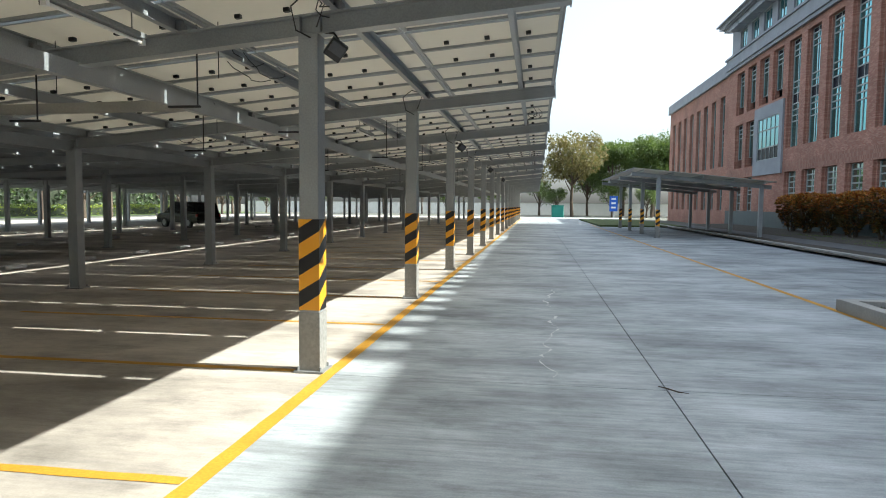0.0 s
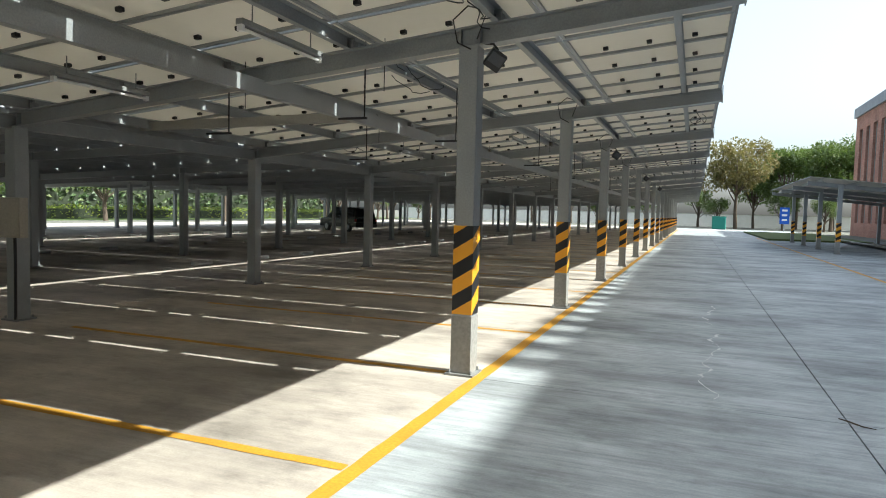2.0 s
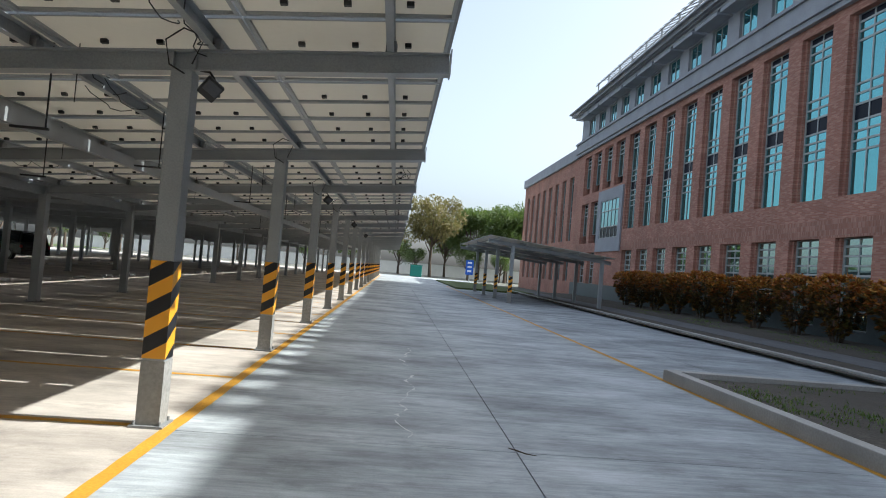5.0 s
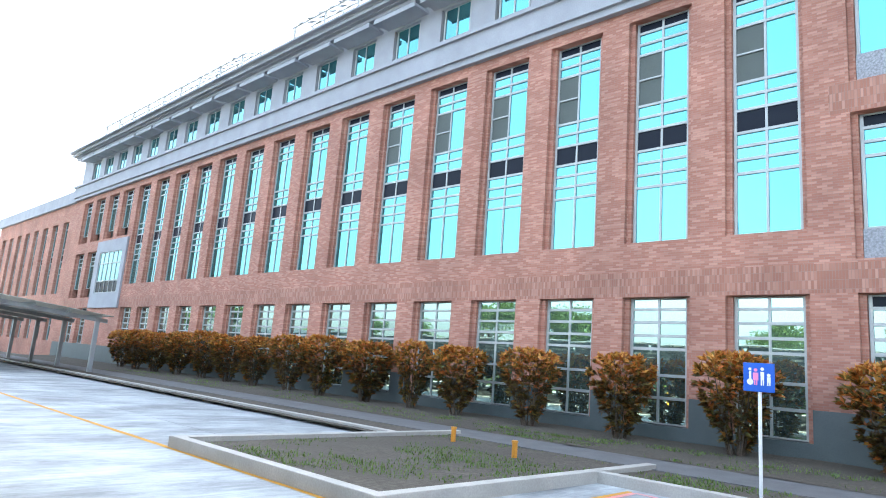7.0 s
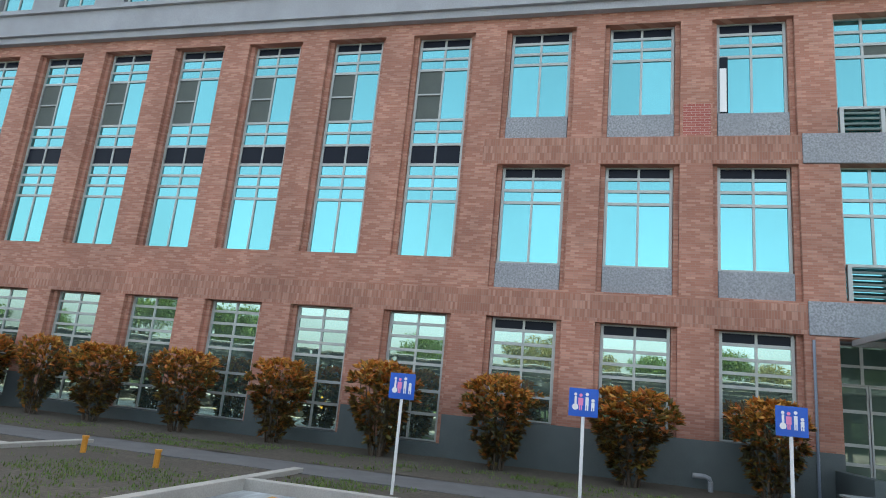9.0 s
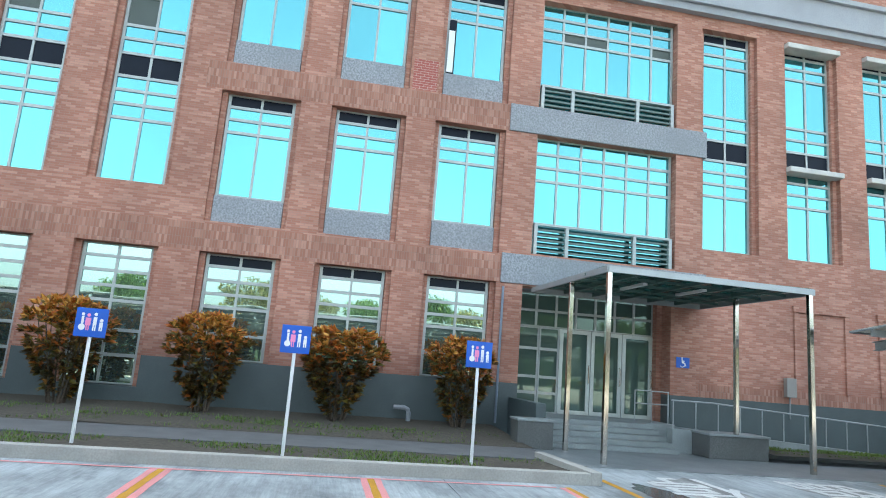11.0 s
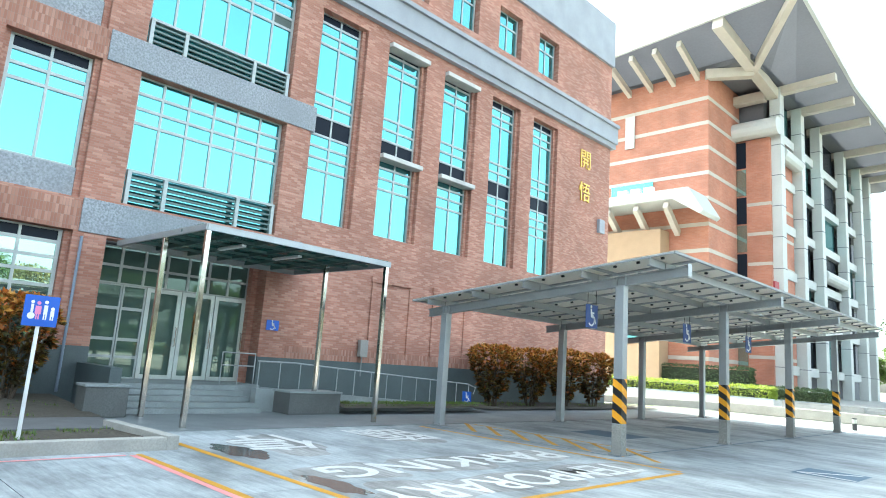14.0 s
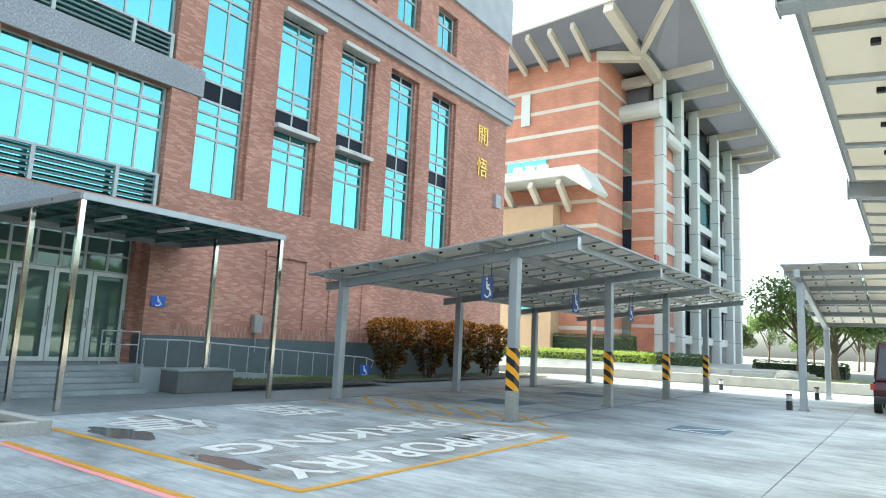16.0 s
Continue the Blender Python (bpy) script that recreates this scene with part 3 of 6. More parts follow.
# wide windows of the entrance bay with louvred rails below them
for z0, z1, r in ((9.45, 12.91, [10.2, 11.75, 12.12, 12.5]), (5.03, 8.57, [5.95, 7.27, 7.68, 8.1])):
    sp = {(1, 0): SCREEN, (1, 3): SCREEN, (1, 4): SCREEN} if z0 > 9 else {}
    o = window(4.4, r[0], z1, r[1:], 6, sp, 0.3, "wide aluminium window with six columns of reflective panes")
    o.matrix_basis = pose(0, -8.0, 0)
    lv = new("louvre_rail")
    lv.parent = building
    lv.matrix_basis = pose(0, -8.0, 0)
    tagged(lv, "dark green louvred rail under a wide window")
    f = bmesh.new()
    for y in (-2.1, -0.95, 1.15, 2.1):
        box(f, 0.05, 0.17, y - 0.05, y + 0.05, z0, r[0])
    box(f, 0.04, 0.18, -2.15, 2.15, r[0] - 0.07, r[0])
    part("frame", f, FRAME, lv)
    for i in range(5):
        f = bmesh.new()
        z = z0 + 0.1 + i * 0.15
        box(f, 0.07, 0.14, -2.1, 2.1, z, z + 0.055)
        part("slat", f, mat("louvre_paint", (0.12, 0.17, 0.16), 0.5), lv)
    f = bmesh.new()
    box(f, 0.34, 0.40, -2.15, 2.15, z0, r[0])
    part("backing", f, GLASS, lv)
# shade boards over two of the tall windows by the entrance
for c in RIGHT[1:3]:
    for z in (12.72, 8.52):
        bm = bmesh.new()
        box(bm, -0.2, 0.3, c - 0.97, c + 0.97, z, z + 0.17)
        bevelled(bm, 0.02)
        part("shade_board", bm, mat("weathered_white", (0.6, 0.58, 0.55), 0.7, stain=0.4), building, "stained white shade board")
# blind brick niches beside the entrance
for c in (-15.1, -18.05):
    bm = bmesh.new()
    for a, b in ((c - 0.95, c - 0.8), (c + 0.8, c + 0.95)):
        box(bm, -0.06, 0.0, a, b, 1.76, 4.12)
    box(bm, -0.09, 0.0, c - 1.0, c + 1.0, 4.12, 4.3)
    part("niche_trim", bm, BRICK, building, "brick trim of a blind niche")
# far entrance block
bm = bmesh.new()
pierced_wall(bm, 47.7, 53.5, 4.1, 9.2, [(48.3, 52.7, 5.2, 8.3)], -0.14, 0.135)
part("far_entrance_block", bm, GREYSTONE, building, "grey rendered block over the far entrance")
o = window(4.3, 5.22, 8.28, [6.1, 7.4], 5, {(0, k): SPANDREL_AND_SHADE for k in range(5)}, -0.06)
o.matrix_basis = pose(0, 50.5, 0)

# ---- carports ----
def column_mesh(h, w=0.2):
    b = bmesh.new()
    box(b, -w / 2, w / 2, -w / 2, w / 2, 0.012, h)
    bevelled(b, 0.012)
    return mesh_of("column", b, STEEL)


def tape_mesh(w, z0=0.62, z1=1.51):
    b = bmesh.new()
    box(b, -w / 2 - 0.004, w / 2 + 0.004, -w / 2 - 0.004, w / 2 + 0.004, z0, z1)
    return mesh_of("hazard_tape", b, HAZARD)


def plate_mesh(w):
    b = bmesh.new()
    box(b, -w, w, -w, w, 0, 0.022)
    for sx in (-0.75, 0.75):
        for sy in (-0.75, 0.75):
            tube(b, [(sx * w, sy * w, 0.02), (sx * w, sy * w, 0.06)], 0.014, 6)
    return mesh_of("base_plate", b, STEEL_D)


def shoe_mesh(w):
    b = bmesh.new()
    box(b, -w / 2 - 0.006, w / 2 + 0.006, -w / 2 - 0.006, w / 2 + 0.006, 0.02, 0.6)
    return mesh_of("column_foot", b, mat("limed_steel", (0.42, 0.41, 0.38), 0.7, 0.1, vary=0.4, scale=5, stain=0.5))


PLATE, TAPE, SHOE = plate_mesh(0.15), tape_mesh(0.2), shoe_mesh(0.2)


def carport(label, rows, ys, x_a, z_a, x_b, z_b, y0, y1, module=(2.0, 1.0), taped=(), near=None, purlins=6, clear=True):
    """Steel frames with a sloping roof of solar panels. z_a and z_b: underside of the beams at the edges x_a and x_b."""
    # without clear, the shaded copies darken the inner roofs
    sheet, cells = (BACKSHEET, CELL) if clear else (BACKSHEET_SHADED, CELL_OPAQUE)
    top = thing("solar_carport", label, "carport", group="solar carports")
    under = lambda x: z_a + (z_b - z_a) * (x - x_a) / (x_b - x_a)
    for i, x in enumerate(rows):
        me = column_mesh(under(x) + 0.01)
        for j, y in enumerate(ys):
            c = place("column", me, top, pose(x, y, 0), "square galvanised steel column")
            place("base_plate", PLATE, c)
            if i in taped:
                place("column_foot", SHOE, c)
                place("hazard_tape", TAPE, c, None, "yellow and black striped tape")
    sgn = 1 if x_b > x_a else -1
    b = bmesh.new()
    beam(b, (x_a, 0, z_a + 0.1), (x_b, 0, z_b + 0.1), 0.15, 0.2, "h")
    for x in rows:
        for e in (-0.1, 0.1):
            box(b, x + e - 0.006, x + e + 0.006, -0.07, 0.07, under(x) + 0.012, under(x) + 0.19)
    bm_me = mesh_of("beam", b, STEEL)
    for y in ys:
        place("beam", bm_me, top, pose(0, y, 0))
    b = bmesh.new()
    beam(b, (0, y0, 0), (0, y1, 0), 0.07, 0.15, "c")
    p_me = mesh_of("purlin", b, STEEL)
    slope = math.degrees(math.atan((z_b - z_a) / (x_b - x_a)))
    for k in range(purlins):
        x = x_a + (x_b - x_a) * (k + 0.35) / (purlins - 0.3)
        place("purlin", p_me, top, pose(x, 0, under(x) + 0.2 + 0.078, 0, 0, 0))
        if near:
            b = bmesh.new()
            for y in ys:
                box(b, x - 0.05, x + 0.05, y - 0.012, y + 0.012, under(x) + 0.2, under(x) + 0.33)
                box(b, x + 0.03, x + 0.06, y - 0.06, y + 0.06, under(x) + 0.195, under(x) + 0.29)
            part("cleat", b, STEEL_D, top)
    # modules
    mw, ml = module
    n = max(1, round(abs(x_b - x_a) / mw))
    step = (x_b - x_a) / n
    f, c, j = bmesh.new(), bmesh.new(), bmesh.new()
    L = math.hypot(step, step * (z_b - z_a) / (x_b - x_a))
    box(f, -L / 2 + 0.01, L / 2 - 0.01, -ml / 2 + 0.015, ml / 2 - 0.015, 0.022, 0.028)
    fr = bmesh.new()
    for a, bb in ((-ml / 2 + 0.015, -ml / 2 + 0.045), (ml / 2 - 0.045, ml / 2 - 0.015)):
        box(fr, -L / 2 + 0.008, L / 2 - 0.008, a, bb, -0.012, 0.0215)
    for a in (-L / 2 + 0.008, L / 2 - 0.048):
        box(fr, a, a + 0.04, -ml / 2 + 0.046, ml / 2 - 0.046, -0.012, 0.0215)
    fr_me = mesh_of("panel_frame", fr, STEEL)
    box(c, -L / 2 + 0.01, L / 2 - 0.01, -ml / 2 + 0.015, ml / 2 - 0.015, 0.029, 0.036)
    box(j, -0.032, 0.032, -0.028, 0.028, -0.022, 0.021)
    bevelled(j, 0.006)
    f_me, c_me, j_me = mesh_of("solar_panel", f, sheet), mesh_of("cell_glass", c, cells), mesh_of("junction_box", j, BLACK)
    rest, rest_c = bmesh.new(), bmesh.new()
    ny = int((y1 - y0) / ml + 0.001)
    for k in range(n):
        x = x_a + step * (k + 0.5)
        z = under(x) + 0.36
        for q in range(ny):
            y = y0 + ml * (q + 0.5)
            m = pose(x, y + (-0.013 if q % 2 else 0.013), z, 0, -slope, 0)
            if near and near[0] < y < near[1]:
                p = place("solar_panel", f_me, top, m)
                place("cell_glass", c_me, p)
                for e in (-0.52, 0.0, 0.52):
                    place("junction_box", j_me, p, pose(e, ml * 0.2, 0))
                place("panel_frame", fr_me, p)
            else:
                for bmm, lo, hi in ((rest, 0.0, 0.02), (rest_c, 0.022, 0.03)):
                    vs = [bmm.verts.new(m @ Vector(pt)) for pt in ((-L / 2 + 0.01, -ml / 2 + 0.01, lo), (L / 2 - 0.01, -ml / 2 + 0.01, lo), (L / 2 - 0.01, ml / 2 - 0.01, lo), (-L / 2 + 0.01, ml / 2 - 0.01, lo), (-L / 2 + 0.01, -ml / 2 + 0.01, hi), (L / 2 - 0.01, -ml / 2 + 0.01, hi), (L / 2 - 0.01, ml / 2 - 0.01, hi), (-L / 2 + 0.01, ml / 2 - 0.01, hi))]
                    for fc in ((0, 3, 2, 1), (4, 5, 6, 7), (0, 1, 5, 4), (2, 3, 7, 6), (1, 2, 6, 5), (3, 0, 4, 7)):
                        bmm.faces.new([vs[i] for i in fc])
    if rest.verts:
        tagged(part("solar_panels", rest, sheet, top), kind="stuff")
        tagged(part("cell_glasses", rest_c, cells, top), kind="stuff")
    b = bmesh.new()
    for x in (x_a, x_b):
        beam(b, (x, y0, under(x) + 0.37), (x, y1, under(x) + 0.37), 0.03, 0.05)
    part("edge_trim", b, STEEL_D, top)
    e = bmesh.new()
    box(e, -0.006, 0.006, -0.085, 0.085, -0.015, 0.235)
    e_me = mesh_of("end_plate", e, STEEL)
    for y in ys:
        place("end_plate", e_me, top, pose(x_a - sgn * 0.008, y, z_a))
    return top


YS = [6.05 + 5.12 * k for k in range(-4, 16)]
main = carport("long galvanised steel carport roofed with solar panels", [-2.12, -8.68], YS, 0.33, 3.5, -8.95, 2.62, -16.22, 85.5, (1.82, 0.99), (0,), (-17.0, 42.0), 6)
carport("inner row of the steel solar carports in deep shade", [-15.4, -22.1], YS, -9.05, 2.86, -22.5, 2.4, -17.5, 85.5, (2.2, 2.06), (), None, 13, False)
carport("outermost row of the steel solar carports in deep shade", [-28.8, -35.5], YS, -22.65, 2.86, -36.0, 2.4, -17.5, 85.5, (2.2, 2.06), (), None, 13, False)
small = carport("small steel carport with solar panels over disabled bays", [6.65, 11.75], [-28.6, -23.2, -17.9, -12.5], 5.2, 3.58, 12.4, 2.78, -29.36, -11.85, (1.8, 1.03), (0,), (-30, -10), 5)
carport("small steel carport with solar panels by the far entrance", [6.5, 11.7], [35.9, 41.1, 46.3, 51.5], 5.1, 3.34, 12.2, 2.62, 35.2, 52.3, (1.9, 1.03), (0,), None, 5)
side = carport("steel carport with solar panels beside the exit wall", [-23.1, -30.6], [-2.5, 3.4], -22.4, 4.02, -31.4, 2.6, -2.95, 4.3, (1.8, 1.03), (), (-10, 10), 5)
side.matrix_basis = pose(0, 0, 0, 0, 0, 90)

# ---- fittings of the long carport ----
MAIN_U = lambda x: 3.5 + (2.62 - 3.5) * (0.33 - x) / 9.28
bm = bmesh.new()
beam(bm, (-4.6, -17, 2.98), (-4.6, 85, 2.98), 0.1, 0.17, "box")
part("girder", bm, STEEL, main, "long box girder hung under the beams")
for y in [8.12 + 10.24 * k for k in range(-1, 6)]:
    bm = bmesh.new()
    beam(bm, (-4.65, y, 2.96), (-8.6, y, 2.92), 0.08, 0.14)
    part("tie_beam", bm, mat("pale_steel", (0.45, 0.44, 0.40), 0.5, 0.2) if y == 8.12 else STEEL, main)
bm = bmesh.new()
beam(bm, (-8.68, -17, 2.72), (-8.68, 85, 2.72), 0.12, 0.2, "h")
part("eaves_girder", bm, STEEL, main)
# tube lamps under the purlins
lamp = thing("tube_lamp", "grey batten lamp with an unlit tube under the carport", "lamp", pose(-3.6, 5.0, 3.17), group="batten lamps")
bm = bmesh.new()
box(bm, -0.04, 0.04, -0.62, 0.62, 0.0, 0.05)
bevelled(bm, 0.006)
part("housing", bm, STEEL_D, lamp)
bm = bmesh.new()
tube(bm, [(0, -0.6, -0.03), (0, 0.6, -0.03)], 0.016)
part("tube", bm, mat("frosted_tube", (0.75, 0.75, 0.72), 0.3), lamp, "frosted white tube")
for y in (-0.6, 0.6):
    bm = bmesh.new()
    box(bm, -0.025, 0.025, y - 0.02, y + 0.02, -0.055, 0.0)
    part("holder", bm, SIGNW, lamp)
for y in (-0.45, 0.45):
    bm = bmesh.new()
    tube(bm, [(0, y, 0.05), (0, y, 0.24)], 0.006, 6)
    part("hanger", bm, STEEL_D, lamp)
for x, y in ((-6.2, 5.3), (-3.6, 13.5), (-6.2, 13.7), (-3.6, 23.0), (-6.2, 24.0), (-3.6, 33.4)):
    copy_thing(lamp, pose(x, y, MAIN_U(x) + 0.06))
# sensor bars on pairs of drop rods
drop = thing("drop_bracket", "dark bar on two thin drop rods below the carport roof", "bracket", pose(-3.5, 6.4, 2.66), group="drop brackets")
bm = bmesh.new()
box(bm, -0.33, 0.03, -0.02, 0.02, 0, 0.025)
bevelled(bm, 0.005)
part("bar", bm, BLACK, drop)
for x in (0.0, 0.24):
    bm = bmesh.new()
    tube(bm, [(x, 0, 0.012 if x < 0.1 else 0.3), (x, 0, 1.0)], 0.009 if x < 0.1 else 0.005, 6)
    part("rod", bm, BLACK, drop)
for x, y in ((-5.3, 6.3), (-3.4, 9.1), (-5.4, 10.0), (-3.3, 14.2), (-5.3, 16.1), (-3.4, 19.3), (-5.2, 24.5), (-3.4, 28.0)):
    copy_thing(drop, pose(x, y, MAIN_U(x) - 0.45))
# floodlights on the front columns
flood = thing("floodlight", "black floodlight with a pale lens clamped beside a column head", "lamp", pose(-1.83, 5.9, 3.12, 0, 0, 0), group="floodlights")
bm = bmesh.new()
box(bm, -0.085, 0.085, -0.035, 0.035, -0.09, 0.09)
bevelled(bm, 0.012)
for k in range(6):
    box(bm, -0.08 + k * 0.029, -0.07 + k * 0.029, 0.035, 0.07, -0.08, 0.08)
body = part("body", bm, BLACK, flood, "", pose(0, 0, -0.02, 35, 30, 35))
bm = bmesh.new()
box(bm, -0.07, 0.07, -0.042, -0.0355, -0.03, 0.075)
part("lens", bm, mat("smoked_lens", (0.10, 0.105, 0.115), 0.12), body)
bm = bmesh.new()
tube(bm, [(0.0, 0.02, 0.0), (0.0, 0.08, 0.1), (-0.05, 0.1, 0.16), (-0.14, 0.1, 0.17)], 0.012, 6)
part("bracket", bm, BLACK, flood)
for k in (2, 4, 6):
    copy_thing(flood, pose(-1.83, 5.9 + 5.12 * k, 3.12))
# drooping cables between the modules
for i in range(26):
    x = -0.1 - (i % 5) * 1.75 + random.uniform(-0.2, 0.2)
    y = 3.0 + (i * 2.37) % 24
    bm = bmesh.new()
    z = MAIN_U(x) + 0.33
    ln, sag = random.uniform(0.7, 1.3), random.uniform(0.08, 0.2)
    tube(bm, [(x + random.uniform(-0.05, 0.05), y + ln * q / 8, z - sag * math.sin(math.pi * q / 8)) for q in range(9)], 0.006, 5)
    part("cable", bm, BLACK, main)
for i in range(4):
    bm = bmesh.new()
    y = 5.85 + 5.12 * i
    tube(bm, [(-2.0, y, 3.3), (-1.9, y - 0.02, 3.55), (-2.1, y, 3.62), (-2.25, y, 3.5), (-2.2, y, 3.28), (-2.05, y - 0.03, 3.2)], 0.008, 5)
    part("cable", bm, BLACK, main)
# electrical cabinet on an inner column
cab = thing("electrical_cabinet", "beige steel electrical cabinet strapped to a carport column", "cabinet", pose(-8.53, 6.05, 1.42))
bm = bmesh.new()
box(bm, -0.2, 0.2, -0.22, -0.1, -0.27, 0.27)
bevelled(bm, 0.01)
cb = part("body", bm, mat("beige_enamel", (0.50, 0.46, 0.38), 0.5, stain=0.2), cab)
bm = bmesh.new()
box(bm, -0.18, 0.18, -0.228, -0.221, -0.25, 0.25)
part("door", bm, mat("beige_door", (0.53, 0.49, 0.41), 0.5, stain=0.2), cab)
bm = bmesh.new()
tube(bm, [(0.0, -0.15, -0.27), (0.02, -0.16, -0.6), (-0.05, -0.12, -1.4)], 0.02, 6)
part("conduit", bm, BLACK, cab)
# wheel stops along the inner bays
stop = thing("wheel_stop", "low concrete wheel stop with a pale painted top", "wheel stop", pose(-12.6, 14, 0), group="wheel stops")
bm = bmesh.new()
box(bm, -0.08, 0.08, -0.35, 0.35, 0, 0.11)
bevelled(bm, 0.03)
part("block", bm, mat("pale_stop", (0.6, 0.6, 0.58), 0.8), stop)
for i in range(14):
    for x in (-12.6, -19.0, -26):
        if (x, i) != (-12.6, 0):
            copy_thing(stop, pose(x, 14 + 2.56 * i, 0))

# ---- entrance ----
ent = thing("entrance", "glazed entrance with three aluminium doors under a transom of panes", "entrance", pose(17, 0, 0, 0, 0, 0.2))
FL, DX = 0.6, 0.75
GLS = mat("clear_door_glass", (0.09, 0.14, 0.12), 0.01, 0.3, vary=0.02, spec=0.5)


def glazed(bm, y0, y1, z0, z1, t=0.05, d=DX):
    box(bm, d - 0.04, d + 0.04, y0, y0 + t, z0, z1)
    box(bm, d - 0.04, d + 0.04, y1 - t, y1, z0, z1)
    box(bm, d - 0.04, d + 0.04, y0 + t, y1 - t, z0, z0 + t)
    box(bm, d - 0.04, d + 0.04, y0 + t, y1 - t, z1 - t, z1)


for i in range(3):
    y1 = -7.02 - i * 0.98
    dob = new("door")
    dob.parent = ent
    bm = bmesh.new()
    glazed(bm, y1 - 0.96, y1, FL + 0.01, 3.02, 0.11)
    part("door_frame", bm, mat("pale_aluminium", (0.55, 0.58, 0.55), 0.4, 0.2), dob)
    bm = bmesh.new()
    box(bm, DX - 0.008, DX + 0.008, y1 - 0.85, y1 - 0.11, FL + 0.12, 2.91)
    part("pane", bm, GLS, dob)
    bm = bmesh.new()
    tube(bm, [(DX - 0.04, y1 - 0.9, 1.5), (DX - 0.1, y1 - 0.9, 1.52), (DX - 0.1, y1 - 0.9, 2.0), (DX - 0.04, y1 - 0.9, 2.02)], 0.015, 6)
    part("pull_handle", bm, STAINLESS, dob)
for y0, y1 in ((-6.38, -5.66), (-7.0, -6.4)):
    o = new("sidelight")
    o.parent = ent
    bm = bmesh.new()
    lv = [FL, 1.15, 1.6, 2.4, 3.02]
    for a, b in zip(lv, lv[1:]):
        glazed(bm, y0, y1, a, b, 0.04)
    part("frame", bm, FRAME, o)
    for a, b in zip(lv, lv[1:]):
        bm = bmesh.new()
        box(bm, DX - 0.006, DX + 0.006, y0 + 0.03, y1 - 0.03, a + 0.03, b - 0.03)
        part("pane", bm, GLS, o)
tr = new("transom")
tr.parent = ent
bm = bmesh.new()
for i in range(7):
    for a, b in ((3.03, 3.5), (3.5, 4.02)):
        glazed(bm, -9.93 + i * 0.61, -9.93 + (i + 1) * 0.61, a, b, 0.035)
part("frame", bm, FRAME, tr)
for i in range(7):
    for a, b in ((3.03, 3.5), (3.5, 4.02)):
        bm = bmesh.new()
        box(bm, DX - 0.006, DX + 0.006, -9.9 + i * 0.61, -9.95 + (i + 1) * 0.61, a + 0.03, b - 0.03)
        part("pane", bm, GLS, tr)
for y0, y1 in ((-5.64, -5.50), (-10.2, -9.95)):
    bm = bmesh.new()
    box(bm, 0.5, DX + 0.2, y0, y1, 0, 4.05)
    part("reveal", bm, BRICK, ent)
bm = bmesh.new()
box(bm, 0.5, 1.5, -10, -5.55, 4.05, 4.15)
part("soffit", bm, GREYSTONE, ent)
STONE = mat("grey_step_stone", (0.32, 0.35, 0.35), 0.6, vary=0.25, scale=6, stain=0.3, bump=0.001)
steps = thing("entrance_steps", "five grey stone steps up to the entrance landing", "steps", pose(17, 0, 0, 0, 0, 0.2))
for i in range(5):
    bm = bmesh.new()
    box(bm, -2.35 + i * 0.32, 1.4, -9.05, -5.62, i * FL / 5 + (0.013 if i == 0 else 0.002), (i + 1) * FL / 5)
    bevelled(bm, 0.008)
    part("step", bm, STONE, steps)
bm = bmesh.new()
box(bm, -0.6, 1.4, -9.95, -9.06, 0.013, FL)
part("landing", bm, STONE, steps)
cheek = thing("ramp_wall", "grey stone cheek wall at the head of the ramp", "wall", pose(17, 0, 0, 0, 0, 0.2))
bm = bmesh.new()
v = []
for y, z0, z1 in ((-9.06, 0.013, 0.6), (-10.3, 0.013, 0.56), (-17.5, 0.013, 0.14)):
    v.append([bm.verts.new((x, y, z)) for x, z in ((-2.0, z0), (-1.75, z0), (-1.75, z1), (-2.0, z1))])
for a, b in zip(v, v[1:]):
    for k in range(4):
        bm.faces.new((a[k], b[k], b[(k + 1) % 4], a[(k + 1) % 4]))
bm.faces.new(v[0])
bm.faces.new(v[-1][::-1])
part("cheek", bm, STONE, cheek)
bm = bmesh.new()
v = [bm.verts.new(p) for p in ((-1.74, -9.96, 0.54), (-0.1, -9.96, 0.54), (-0.1, -18.0, 0.03), (-1.74, -18.0, 0.03))]
v2 = [bm.verts.new((q.co.x, q.co.y, 0.0)) for q in v]
bm.faces.new(v[::-1])
for k in range(4):
    bm.faces.new((v[k], v[(k + 1) % 4], v2[(k + 1) % 4], v2[k]))
part("ramp_slab", bm, STONE, cheek)
for x0, x1, y0, y1, h in ((-2.75, -1.95, -11.2, -9.6, 0.55), (-2.9, -2.35, -5.6, -4.75, 0.62)):
    t = thing("stone_planter" if h < 0.6 else "granite_block", "dark weathered granite block beside the entrance steps", "stone block", pose(17, 0, 0, 0, 0, 0.2))
    bm = bmesh.new()
    box(bm, x0, x1, y0, y1, 0.013, h)
    bevelled(bm, 0.015)
    part("block", bm, mat("weathered_granite", (0.14, 0.145, 0.14), 0.6, vary=0.4, stain=0.4), t)
    bm = bmesh.new()
    box(bm, x0 - 0.03, x1 + 0.03, y0 - 0.03, y1 + 0.03, h, h + 0.05)
    bevelled(bm, 0.01)
    part("cap", bm, STONE, t)
low_wall = thing("granite_side_wall", "low dark granite wall beside the entrance steps", "wall", pose(17, 0, 0, 0, 0, 0.2))
bm = bmesh.new()
box(bm, -2.34, -0.04, -5.6, -5.35, 0.013, 1.0)
bevelled(bm, 0.01)
part("wall", bm, PLINTH, low_wall)
